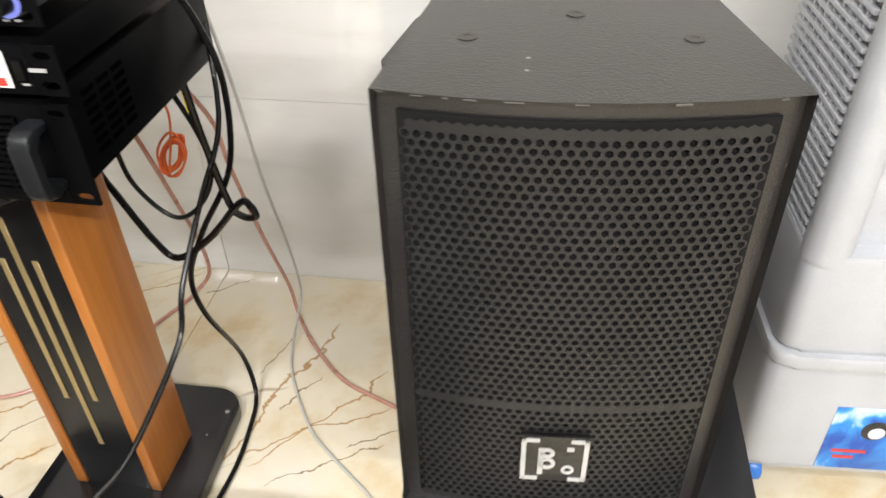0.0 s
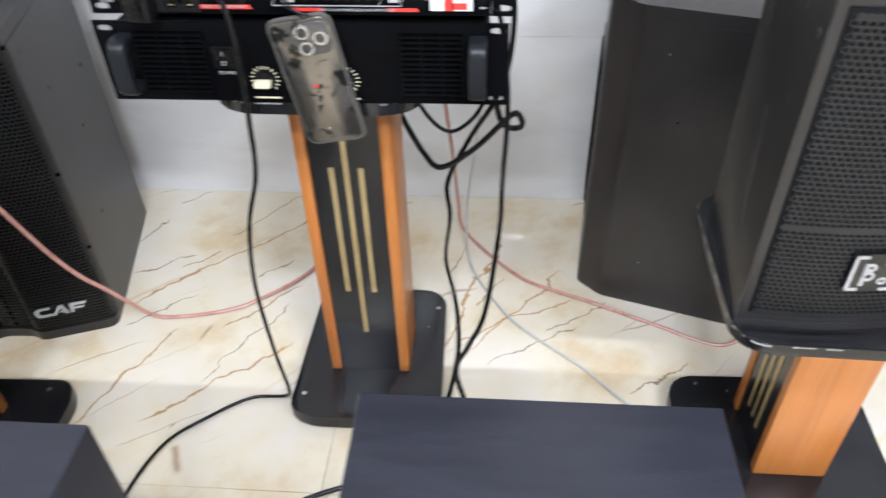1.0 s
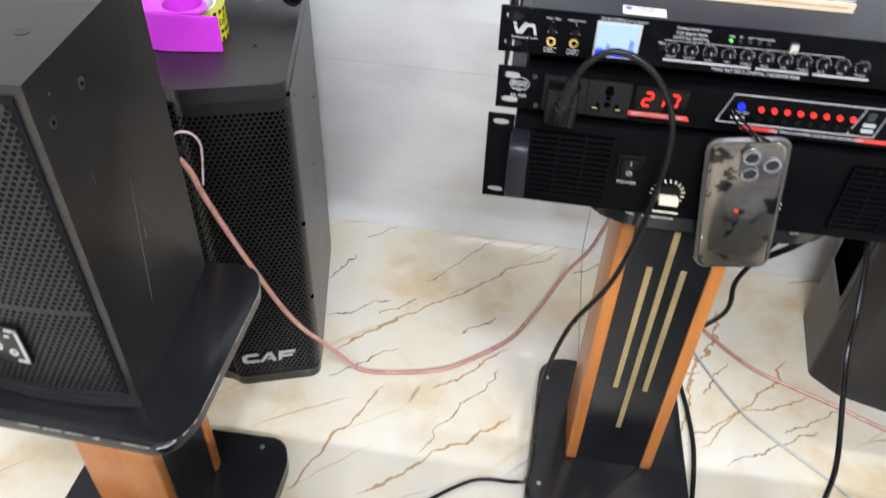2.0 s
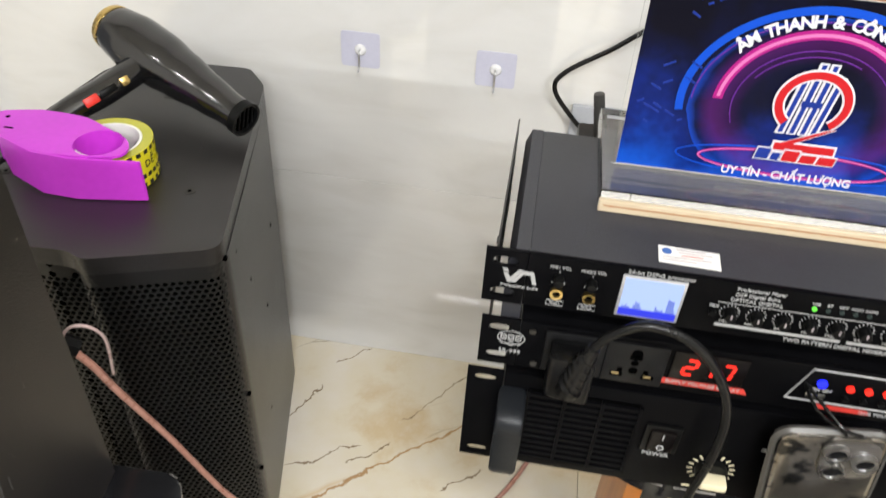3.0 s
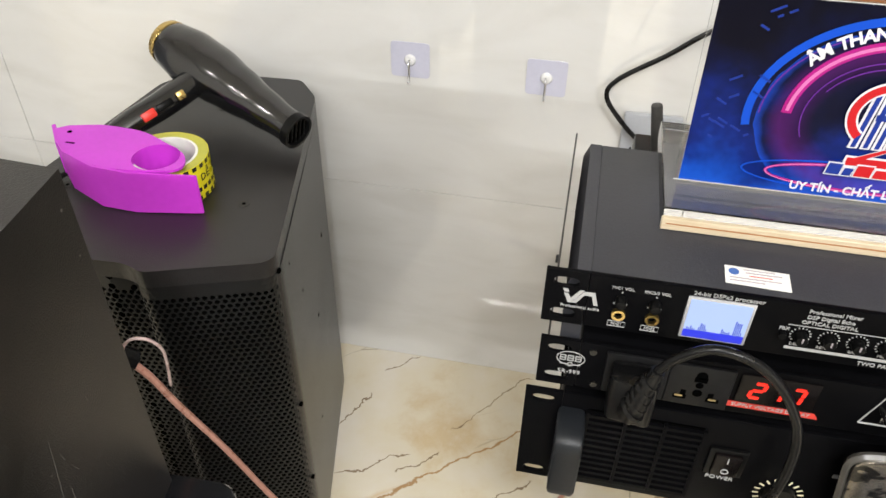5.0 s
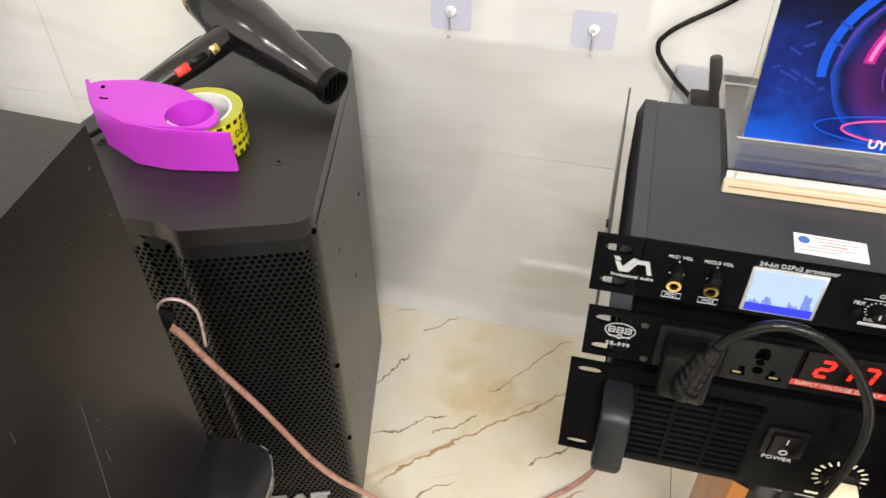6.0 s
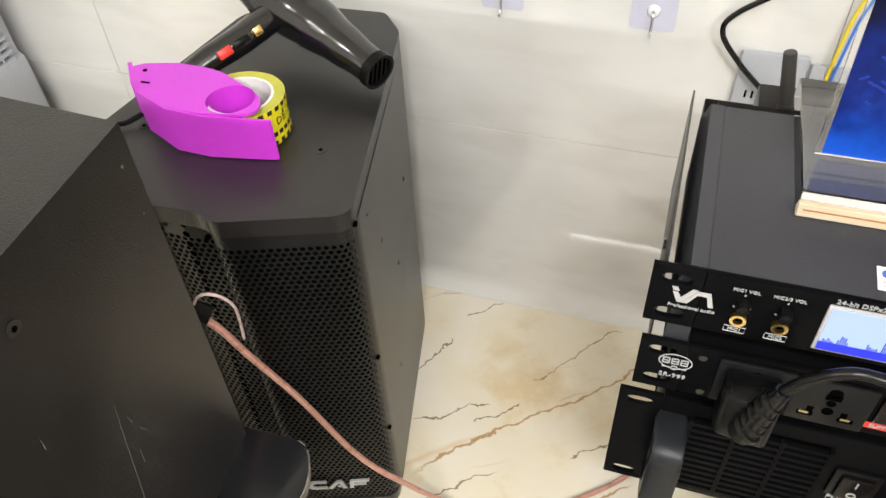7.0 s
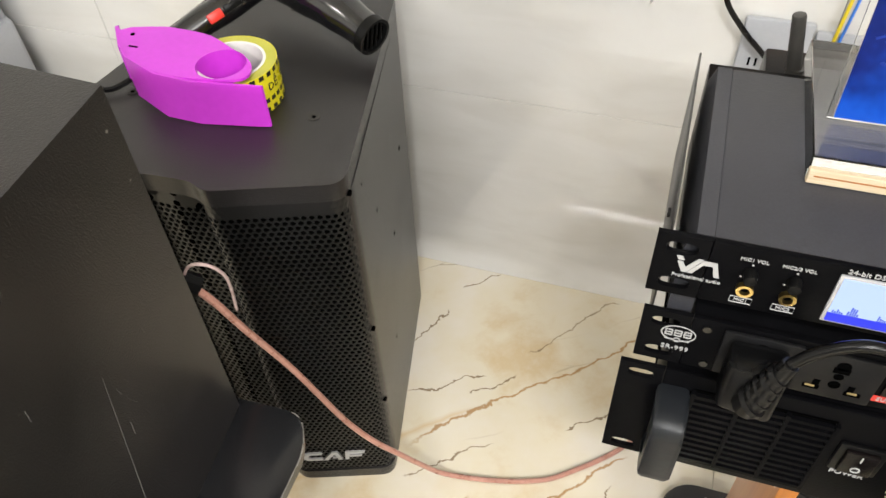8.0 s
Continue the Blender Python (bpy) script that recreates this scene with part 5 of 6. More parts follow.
# ---- sign on the mixer ----
def sign():
    sg = thing("acrylic_sign", -0.695, 0.592, 0.8872, 0, "clear acrylic stand with a blue neon-style printed sign", "sign")
    fb = part("foot_block", box(-0.125, 0.125, 0.0045, 0.122, 0.0002, 0.0150, 0.0008, 1), M_ACRYLIC, sg, "thick clear acrylic foot")
    fb.visible_shadow = False
    part("foot_edge", box(-0.125, 0.125, 0.0, 0.004, 0.0002, 0.0095, 0.0006, 1), M_CREAMBOARD, sg, "cream laminated base edge")
    part("foot_seam", box(-0.122, 0.118, -0.0002, 0.0, 0.0050, 0.0059), M_SHELF, sg, "thin brown seam in the base edge")
    tilt = pose(0, 0.038, 0.0155, -5, 0, 0)
    w, h = 0.115, 0.142

    def up(bm):
        bm.transform(tilt)
        return bm
    pane = part("sheet", up(box(-w - 0.003, w + 0.003, 0.0020, 0.0042, 0.0, h + 0.010)), M_ACRYLIC, sg, "clear acrylic upright sheet")
    pane.visible_shadow = False
    card = part("printed_card", up(box(-w, w, 0.0, 0.0008, 0.002, 0.129)), M_POSTER, sg, "dark blue printed card")
    part("card_back", up(box(-w, w, 0.0009, 0.0016, 0.0018, 0.1292)), M_CARD, sg)

    def flat(pts, lift=0.0):
        b = prism(pts, 0, 0.0003)
        b.transform(tilt @ pose(0, -0.0003 - lift, 0, 90))
        return b

    def arc(cx, cz, rx, rz, wd, a0, a1, n=40):
        o, i = [], []
        for k in range(n + 1):
            a = radians(a0 + (a1 - a0) * k / n)
            o.append((cx + (rx + wd) * math.cos(a), cz + (rz + wd) * math.sin(a)))
            i.append((cx + rx * math.cos(a), cz + rz * math.sin(a)))
        return o + i[::-1]
    cx, cz = 0.0, 0.056
    for spec, mat, lift in (((cx, cz, 0.080, 0.063, 0.0052, -8, 188), M_P_BLUE, 0.0), ((cx, cz, 0.075, 0.058, 0.0008, 0, 180), M_P_VIOLET, 0.0),
                            ((cx, cz, 0.056, 0.0475, 0.0062, 12, 178), M_P_MAGENTA, 0.0), ((cx, cz, 0.0580, 0.0493, 0.0022, 14, 176), M_P_PINK, 0.0004),
                            ((cx, cz, 0.049, 0.040, 0.0007, 20, 200), M_P_VIOLET, 0.0), ((cx, cz, 0.045, 0.036, 0.0007, 60, 150), M_P_VIOLET, 0.0),
                            ((cx + 0.002, 0.0165, 0.062, 0.0080, 0.0022, 0, 360), M_P_MAGENTA, 0.0), ((cx + 0.002, 0.0165, 0.0630, 0.0090, 0.0008, 0, 360), M_P_PINK, 0.0004),
                            ((cx + 0.002, 0.0165, 0.078, 0.0105, 0.0012, 0, 360), M_P_BLUE, 0.0)):
        if spec[6] - spec[5] == 360:
            b = bmesh.new()
            for q in range(4):
                merge(b, flat(arc(*spec[:5], q * 90, q * 90 + 90, 16), lift))
        else:
            b = flat(arc(*spec), lift)
        part("print_ring", b, mat, card)
    rnd = random.Random(11)
    for k in range(26):
        x = rnd.choice((-1, 1)) * rnd.uniform(0.07, 0.108)
        z = rnd.uniform(0.03, 0.125)
        l = rnd.uniform(0.003, 0.011)
        b = box(-l / 2, l / 2, -0.0006, -0.0003, -0.0007, 0.0007)
        b.transform(tilt @ pose(x, 0, z, 0, rnd.choice((28, -28)), 0))
        part("print_flash", b, M_P_DEEP, card)
    # middle mark: a red loop with a foot, and slanted bars, drawn as plain shapes
    lz = 0.0610
    mark = bmesh.new()
    for k, (bx, top) in enumerate(((-0.0105, 0.0215), (-0.0030, 0.0280), (0.0040, 0.0280), (0.0105, 0.0200))):
        merge(mark, flat([(bx - 0.0062, lz - 0.022), (bx - 0.0002, lz - 0.022), (bx + 0.0062, lz + top), (bx + 0.0002, lz + top)], 0.0006))
    part("print_mark", mark, M_P_WHITE, card)
    inner = bmesh.new()
    for k, (bx, top) in enumerate(((-0.0105, 0.0215), (-0.0030, 0.0280), (0.0040, 0.0280), (0.0105, 0.0200))):
        merge(inner, flat([(bx - 0.0046, lz - 0.021), (bx - 0.0017, lz - 0.021), (bx + 0.0047, lz + top - 0.001), (bx + 0.0017, lz + top - 0.001)], 0.0010))
    merge(inner, flat([(-0.006, lz - 0.002), (0.007, lz - 0.002), (0.007, lz + 0.002), (-0.006, lz + 0.002)], 0.0010))
    part("print_mark", inner, M_P_DEEP, card)
    for grow, mat, lift in ((0.0013, M_P_WHITE, 0.0014), (0.0, M_P_RED, 0.0018)):
        b = flat(arc(0.0010, lz + 0.001, 0.0188 - grow, 0.0168 - grow, 0.0050 + 2 * grow, -48, 228), lift)
        merge(b, flat([(0.0150 - grow, lz - 0.0165), (0.0205 + grow, lz - 0.0150), (-0.004 + grow, lz - 0.0285), (-0.0145 - grow * 2, lz - 0.0300 - grow)], lift + 0.0001))
        merge(b, flat([(-0.0150 - grow, lz - 0.0335 - grow), (0.0245 + grow, lz - 0.0335 - grow), (0.0245 + grow, lz - 0.0282 + grow), (-0.0145 - grow, lz - 0.0282 + grow)], lift + 0.0002))
        part("print_mark", b, mat, card)
    for x0, x1, top, mat in ((-0.0245, -0.0160, 0.0280, M_P_DEEP), (-0.0145, -0.0090, 0.0255, M_P_DEEP), (-0.0070, 0.0030, 0.0280, M_P_RED), (0.0045, 0.0145, 0.0260, M_P_RED), (0.0160, 0.0270, 0.0260, M_P_RED)):
        part("print_mark", flat([(x0 - 0.0014, 0.0194), (x1, 0.0194), (x1 + 0.0014, top + 0.0008), (x0, top + 0.0008)], 0.0022), M_P_WHITE, card)
        part("print_mark", flat([(x0 - 0.0006, 0.0202), (x1 - 0.0006, 0.0202), (x1 + 0.0006, top), (x0 + 0.0006, top)], 0.0026), mat, card)
    text = "ÂM THANH & CÔNG"
    wide = [{" ": 0.42, "M": 0.98, "T": 0.72}.get(ch, 0.84) for ch in text]
    for k, ch in enumerate(text):
        if ch == " ":
            continue
        a = radians(140 - 78.0 * (sum(wide[:k]) + wide[k] / 2 - 0.4) / (sum(wide) - 0.8))
        r1, r2 = 0.0690, 0.0565
        x, z = cx + r1 * math.cos(a), cz + r2 * math.sin(a) + 0.002
        slope = math.degrees(math.atan2(-r2 * math.cos(a), r1 * math.sin(a)))
        words(ch, 0.0108, tilt @ pose(x, -0.0008, z) @ FRONT @ pose(0, 0, 0, 0, 0, slope), M_P_WHITE, "print_letter", card, bold=0.028)
    words("UY TÍN - CHẤT LƯỢNG", 0.0082, tilt @ pose(0, -0.0008, 0.0075) @ FRONT, M_P_WHITE, "print", card, bold=0.022)
    return sg


def poster_mat():
    m, nt, b = nodes_of("dark_blue_print")
    tc = nt.nodes.new("ShaderNodeTexCoord")
    n = add(nt, "ShaderNodeTexNoise", Scale=16.0, Detail=4.0, Roughness=0.6)
    sp = nt.nodes.new("ShaderNodeSeparateXYZ")
    nt.links.new(tc.outputs["Generated"], sp.inputs[0])
    nt.links.new(tc.outputs["Object"], n.inputs["Vector"])
    # brighter blue towards the lower edge of the print
    mr = nt.nodes.new("ShaderNodeMath")
    mr.operation = "MULTIPLY_ADD"
    mr.inputs[1].default_value = -0.55
    nt.links.new(sp.outputs["Z"], mr.inputs[0])
    nt.links.new(n.outputs["Fac"], mr.inputs[2])
    colour = ramp(nt, mr.outputs[0], [(0.0, (0.0012, 0.0012, 0.006)), (0.18, (0.0016, 0.003, 0.022)), (0.38, (0.003, 0.012, 0.12)), (0.60, (0.006, 0.055, 0.36))])
    # printed halos that follow the rings
    mp = nt.nodes.new("ShaderNodeMapping")
    mp.inputs["Scale"].default_value = (1 / 0.083, 0.0, 1 / 0.066)
    mp.inputs["Location"].default_value = (0.0, 0.0, -0.0715 / 0.066)
    nt.links.new(tc.outputs["Object"], mp.inputs[0])
    ln = nt.nodes.new("ShaderNodeVectorMath")
    ln.operation = "LENGTH"
    nt.links.new(mp.outputs[0], ln.inputs[0])
    wob = nt.nodes.new("ShaderNodeMath")
    wob.operation = "MULTIPLY_ADD"
    wob.inputs[1].default_value = 0.16
    nt.links.new(n.outputs["Fac"], wob.inputs[0])
    nt.links.new(ln.outputs["Value"], wob.inputs[2])
    for stops, tint in (([(0.55, (0, 0, 0)), (0.80, (0.35, 0.35, 0.35)), (0.92, (0, 0, 0))], (0.12, 0.01, 0.17)), ([(0.93, (0, 0, 0)), (1.10, (0.75, 0.75, 0.75)), (1.36, (0, 0, 0))], (0.006, 0.05, 0.40))):
        mx = nt.nodes.new("ShaderNodeMix")
        mx.data_type = "RGBA"
        nt.links.new(ramp(nt, wob.outputs[0], stops), mx.inputs[0])
        nt.links.new(colour, mx.inputs[6])
        mx.inputs[7].default_value = (*tint, 1)
        colour = mx.outputs[2]
    nt.links.new(colour, b.inputs["Base Color"])
    b.inputs["Roughness"].default_value = 0.3
    b.inputs["Specular IOR Level"].default_value = 0.12
    return m


M_POSTER = poster_mat()
M_CREAMBOARD = surface("cream_board", (0.46, 0.36, 0.23), (0.60, 0.51, 0.37), 0.5, scale=30, bump=0.0, stretch=(1, 8, 40))
M_P_BLUE = plain("print_blue", (0.005, 0.055, 0.42), 0.4, spec=0.12)
M_P_DEEP = plain("print_deep_blue", (0.012, 0.030, 0.21), 0.4, spec=0.12)
M_P_VIOLET = plain("print_violet", (0.10, 0.02, 0.22), 0.4, spec=0.12)
M_P_MAGENTA = plain("print_magenta", (0.30, 0.010, 0.16), 0.4, spec=0.12)
M_P_PINK = plain("print_pink", (0.52, 0.14, 0.34), 0.4, spec=0.12)
M_P_WHITE = plain("print_white", (0.58, 0.58, 0.62), 0.4, spec=0.12)
M_P_RED = plain("print_red", (0.40, 0.012, 0.016), 0.4, spec=0.12)
sign()


# ---- on the tall loudspeaker ----
CT = 0.6405


def hair_dryer():
    hd = thing("hair_dryer", -1.40, 1.05, CT, 0, "glossy black hair dryer with gold rear ring and red switch", "hair dryer")
    o = Vector((-1.40, 1.05, CT))
    nose, tail = Vector((-1.254, 1.000, 0.675)) - o, Vector((-1.474, 1.100, 0.733)) - o
    axis = (nose - tail)

    def along(t):
        return tail + axis * t
    prof = [(0.0, 0.029), (0.06, 0.036), (0.20, 0.0405), (0.38, 0.0400), (0.55, 0.0345), (0.75, 0.0275), (0.92, 0.0230), (1.0, 0.0230)]

    def radius(t):
        for (a, ra), (b, rb) in zip(prof, prof[1:]):
            if t <= b:
                k = (t - a) / (b - a)
                k = k * k * (3 - 2 * k)
                return ra + (rb - ra) * k
        return prof[-1][1]
    part("barrel", tube([along(t / 24) for t in range(25)], radius, 1, 28, smooth=False), M_GLOSS, hd)
    d = axis.normalized()
    part("rear_ring", rod(tail - d * 0.006, tail + d * 0.006, 0.0315, 0.0340, 28, 0.002), M_BRASS, hd, "polished gold ring")
    part("rear_grille", rod(tail - d * 0.0075, tail - d * 0.005, 0.026, seg=24), M_PLASTIC, hd)
    g = ring(0, 0, 0, 0.0245, 0.0205, -0.004, 0.008, 28)
    g.transform(Matrix.Translation(nose) @ d.to_track_quat("Z", "Y").to_matrix().to_4x4())
    nz = part("nozzle_rim", g, M_PLASTIC, hd)
    part("nozzle_inside", rod(nose - d * 0.002, nose + d * 0.0015, 0.0206, seg=24), M_CLOTH_AND_DARK, hd)
    side = d.cross(Vector((0, 0, 1))).normalized()
    upv = side.cross(d).normalized()
    for k in (-2, -1, 0, 1, 2):
        c = nose + d * 0.003 + side * (k * 0.0075)
        half = math.sqrt(max(0.0, 0.020 ** 2 - (k * 0.0075) ** 2))
        part("nozzle_bar", rod(c - upv * half, c + upv * half, 0.0011, seg=6), M_PLASTIC, nz)
    h0, h1, h2, h3 = along(0.34), Vector((-1.434, 0.990, 0.697)) - o, Vector((-1.464, 0.946, 0.684)) - o, Vector((-1.498, 0.893, 0.659)) - o
    part("handle", tube([h0, h1, h2, h3], lambda t: 0.0200 - 0.0040 * t, 8, 18), M_GLOSS, hd)
    q = (h2 - h1).normalized()
    out = q.cross(Vector((0, 0, 1))).normalized()
    out = -out if out.x < 0 else out
    for pos, mat, size, lb in ((h1 + q * 0.030, M_RED, (0.010, 0.006), "red rocker switch"), (h1 - q * 0.020, M_BRASS, (0.006, 0.006), "small gold button"), (h1 + q * 0.005, M_PLASTIC, (0.012, 0.005), "black sliding switch")):
        b = box(-size[0], size[0], -size[1], size[1], -0.003, 0.003, 0.0018)
        n = (out * 0.9 + Vector((0, 0, 0.42))).normalized()
        rot = Matrix((q, n.cross(q), n)).transposed().to_4x4()
        b.transform(Matrix.Translation(pos + n * 0.0180) @ rot)
        part("switch", b, mat, hd, lb)
    part("lead", tube([h3, h3 + Vector((-0.03, -0.04, -0.011)), Vector((-1.555, 0.835, 0.6445)) - o, Vector((-1.60, 0.78, 0.6)) - o, Vector((-1.63, 0.74, 0.42)) - o, Vector((-1.66, 0.72, 0.02)) - o], 0.0036, 6, 8), M_RUBBER, hd)
    return hd


def tape_dispenser():
    """A tape gun body: a long wedge with an open ring for the roll."""
    td = thing("tape_dispenser", -1.395, 0.855, CT, 0, "magenta plastic tape dispenser with a yellow roll", "tape dispenser")
    o = Vector((-1.395, 0.855, 0))
    # side wall towards the viewer, and top deck
    near = [(-1.512, 0.866), (-1.490, 0.845), (-1.440, 0.825), (-1.395, 0.824), (-1.340, 0.834), (-1.316, 0.839)]
    hz = [(0.012, 0.062), (0.008, 0.062), (0.002, 0.060), (0.001, 0.058), (0.001, 0.056), (0.001, 0.055)]
    bm = bmesh.new()
    cols = []
    for (px, py), (za, zb) in zip(near, hz):
        cols.append([bm.verts.new((px - o.x + dx, py - o.y + dy, z)) for dx, dy, z in ((0, 0, za), (0, 0, zb), (0.001, 0.003, zb), (0.001, 0.003, za))])
    for a, b in zip(cols, cols[1:]):
        for k in range(4):
            bm.faces.new((a[k], b[k], b[(k + 1) % 4], a[(k + 1) % 4]))
    bm.faces.new(cols[0])
    bm.faces.new(cols[-1][::-1])
    part("side_wall", bm, M_PURPLE, td)
    deck = rounded([(-1.540, 0.900), (-1.512, 0.866), (-1.490, 0.845), (-1.440, 0.828), (-1.395, 0.827), (-1.332, 0.841), (-1.340, 0.874), (-1.420, 0.915), (-1.480, 0.918)], [0.004, 0.006, 0.01, 0.02, 0.02, 0.018, 0.02, 0.02, 0.01], 4)
    outer = [(px - o.x, py - o.y) for px, py in deck]
    hc, hr = Vector((-1.376 - o.x, 0.862 - o.y)), 0.0285
    bm = bmesh.new()
    n = len(outer)
    k0 = 64

    def hit_outline(a):
        dvec = Vector((math.cos(a), math.sin(a)))
        best = 1e9
        for i in range(n):
            p, q = Vector(outer[i]), Vector(outer[(i + 1) % n])
            e = q - p
            den = dvec.x * e.y - dvec.y * e.x
            if abs(den) < 1e-9:
                continue
            t = ((p.x - hc.x) * e.y - (p.y - hc.y) * e.x) / den
            s = ((p.x - hc.x) * dvec.y - (p.y - hc.y) * dvec.x) / den
            if t > 0 and -1e-6 <= s <= 1 + 1e-6:
                best = min(best, t)
        return hc + dvec * best
    loops = []
    for k in range(k0):
        a = 2 * math.pi * k / k0
        p = hit_outline(a)
        q = hc + Vector((math.cos(a), math.sin(a))) * hr
        loops.append([bm.verts.new(v) for v in ((p.x, p.y, 0.0565), (p.x, p.y, 0.0595), (q.x, q.y, 0.0595), (q.x, q.y, 0.022))])
    for k in range(k0):
        a, b = loops[k], loops[(k + 1) % k0]
        for j in range(3):
            bm.faces.new((a[j], b[j], b[j + 1], a[j + 1]))
    part("deck", bm, M_PURPLE, td, "flat magenta deck with a round well")
    part("well_floor", rod((hc.x, hc.y, 0.020), (hc.x, hc.y, 0.023), hr + 0.001, seg=40), M_PURPLE, td)
    bl = prism([(-1.543 - o.x, 0.903 - o.y), (-1.513 - o.x, 0.865 - o.y), (-1.509 - o.x, 0.868 - o.y), (-1.539 - o.x, 0.906 - o.y)], 0.014, 0.0594, 0.0006, 1)
    part("front_lip", bl, M_PURPLE, td)
    part("lip_hole", rod((-1.510 - o.x, 0.892 - o.y, 0.0592), (-1.510 - o.x, 0.892 - o.y, 0.0600), 0.003, seg=12), M_CLOTH_AND_DARK, td)
    part("lip_slot", box(-0.105, -0.093, 0.012, 0.0145, 0.0592, 0.0600), M_CLOTH_AND_DARK, td)
    back_wall = prism([(-1.480 - o.x, 0.916 - o.y), (-1.420 - o.x, 0.913 - o.y), (-1.420 - o.x, 0.916 - o.y), (-1.480 - o.x, 0.919 - o.y)], 0.0, 0.057)
    part("side_wall", back_wall, M_PURPLE, td)
    return td


def tape_roll():
    c = Vector((-1.379, 0.884, CT))
    tr = thing("tape_roll", *c, 0, "roll of yellow tape with black printed warning stripes", "tape roll")
    part("core", ring(0, 0, 0, 0.0405, 0.0375, 0.001, 0.050, 48), M_CARD, tr, "white cardboard core")
    part("tape_wind", ring(0, 0, 0, 0.0525, 0.0406, 0.001, 0.0495, 56), M_YELLOW_EDGE, tr, "wound tape edge")
    part("tape_face", ring(0, 0, 0, 0.0532, 0.0526, 0.001, 0.0495, 56), M_YELLOW, tr, "yellow printed tape face")

    def curved(u0, u1, za, zb):
        n = 6
        pts = []
        for k in range(n + 1):
            a = (u0 + (u1 - u0) * k / n) / 0.0532
            pts.append((0.0535 * math.cos(a), 0.0535 * math.sin(a)))
        pts2 = [(px * 0.991, py * 0.991) for px, py in pts]
        return prism(pts + pts2[::-1], za, zb)
    for k in range(-6, 6):
        for za, zb in ((0.0435, 0.0490), (0.0015, 0.0070)):
            part("black_dash", curved(k * 0.012, k * 0.012 + 0.0065, za, zb), M_BLACKINK, tr)
    for k in range(-5, 6):
        a = k * 0.0098 / 0.0532 - 0.35
        ch = "DỄ VỠ DỄ VỠ"[k + 5]
        if ch != " ":
            words(ch, 0.0135, Matrix.Rotation(a, 4, "Z") @ pose(0.0534, 0, 0.030, 90, 0, 90), M_BLACKINK, "print_letter", tr)
        part("print_bar", curved(k * 0.0098 - 0.022, k * 0.0098 - 0.0155, 0.0130, 0.0185), M_BLACKINK, tr)
    return tr


hair_dryer()
tape_dispenser()
tape_roll()


# ---- on the wall ----
def hook(x, z):
    hk = thing("wall_hook", x, WALL_Y, z, 0, "clear adhesive hook with a small steel peg on the wall", "hook", "wall hooks")
    pad = prism(rounded(rect(-0.031, 0.031, -0.029, 0.029), 0.006, 4), 0.0003, 0.0016)
    pad.transform(FRONT)
    p = part("pad", pad, M_PAD, hk, "pale translucent square pad")
    b = rod((0, -0.0016, 0.0), (0, -0.006, 0.0), 0.010, 0.007, 20, 0.001)
    part("boss", b, M_PAD2, hk)
    part("peg", tube([(0, -0.006, 0.002), (0, -0.012, -0.004), (0, -0.011, -0.018), (0, -0.014, -0.028), (0, -0.022, -0.030)], 0.0016, 5, 8), M_STEEL, hk)


M_PAD = surface("pale_lilac_film", (0.47, 0.47, 0.57), (0.53, 0.53, 0.63), 0.22, bump=0.0)
M_PAD2 = surface("cloudy_film", (0.62, 0.62, 0.62), (0.72, 0.72, 0.72), 0.2, bump=0.0)
hook(-1.154, 0.674)
hook(-0.940, 0.667)


def outlet(x0, x1, z0, z1, label):
    ot = thing("wall_outlet", (x0 + x1) / 2, WALL_Y, (z0 + z1) / 2, 0, label, "outlet", "wall outlets")
    w, h = (x1 - x0) / 2, (z1 - z0) / 2
    part("cover_plate", box(-w, w, -0.012, -0.001, -h, h, 0.004), M_WHITE, ot)
    for sx in (-0.5, 0.5):
        part("pin_hole", box(w * sx - 0.006, w * sx - 0.003, -0.0126, -0.0118, -0.006, 0.006), M_CLOTH_AND_DARK, ot)
        part("pin_hole", box(w * sx + 0.003, w * sx + 0.006, -0.0126, -0.0118, -0.006, 0.006), M_CLOTH_AND_DARK, ot)


outlet(-0.815, -0.727, 0.500, 0.628, "white plastic double wall outlet behind the rack")
outlet(-0.724, -0.640, 0.500, 0.618, "white plastic double wall outlet behind the rack")
cable("wall_lead", [(-0.60, 1.205, 0.80), (-0.70, 1.218, 0.785), (-0.775, 1.222, 0.730), (-0.835, 1.226, 0.685), (-0.846, 1.226, 0.655), (-0.815, 1.222, 0.615), (-0.775, 1.215, 0.578), (-0.768, 1.20, 0.555)], 0.0038, M_RUBBER, "thick black lead curving over the wall to an outlet")
cable("yellow_wire", [(-0.655, 1.235, 0.80), (-0.690, 1.235, 0.713), (-0.700, 1.233, 0.64), (-0.702, 1.230, 0.56), (-0.69, 1.22, 0.40)], 0.0024, M_YELLOWWIRE, "thin yellow wire on the wall", "wires")
cable("blue_wire", [(-0.645, 1.233, 0.80), (-0.682, 1.233, 0.713), (-0.693, 1.231, 0.64), (-0.697, 1.228, 0.56), (-0.685, 1.22, 0.40)], 0.0020, M_BLUEWIRE, "thin blue wire on the wall", "wires")


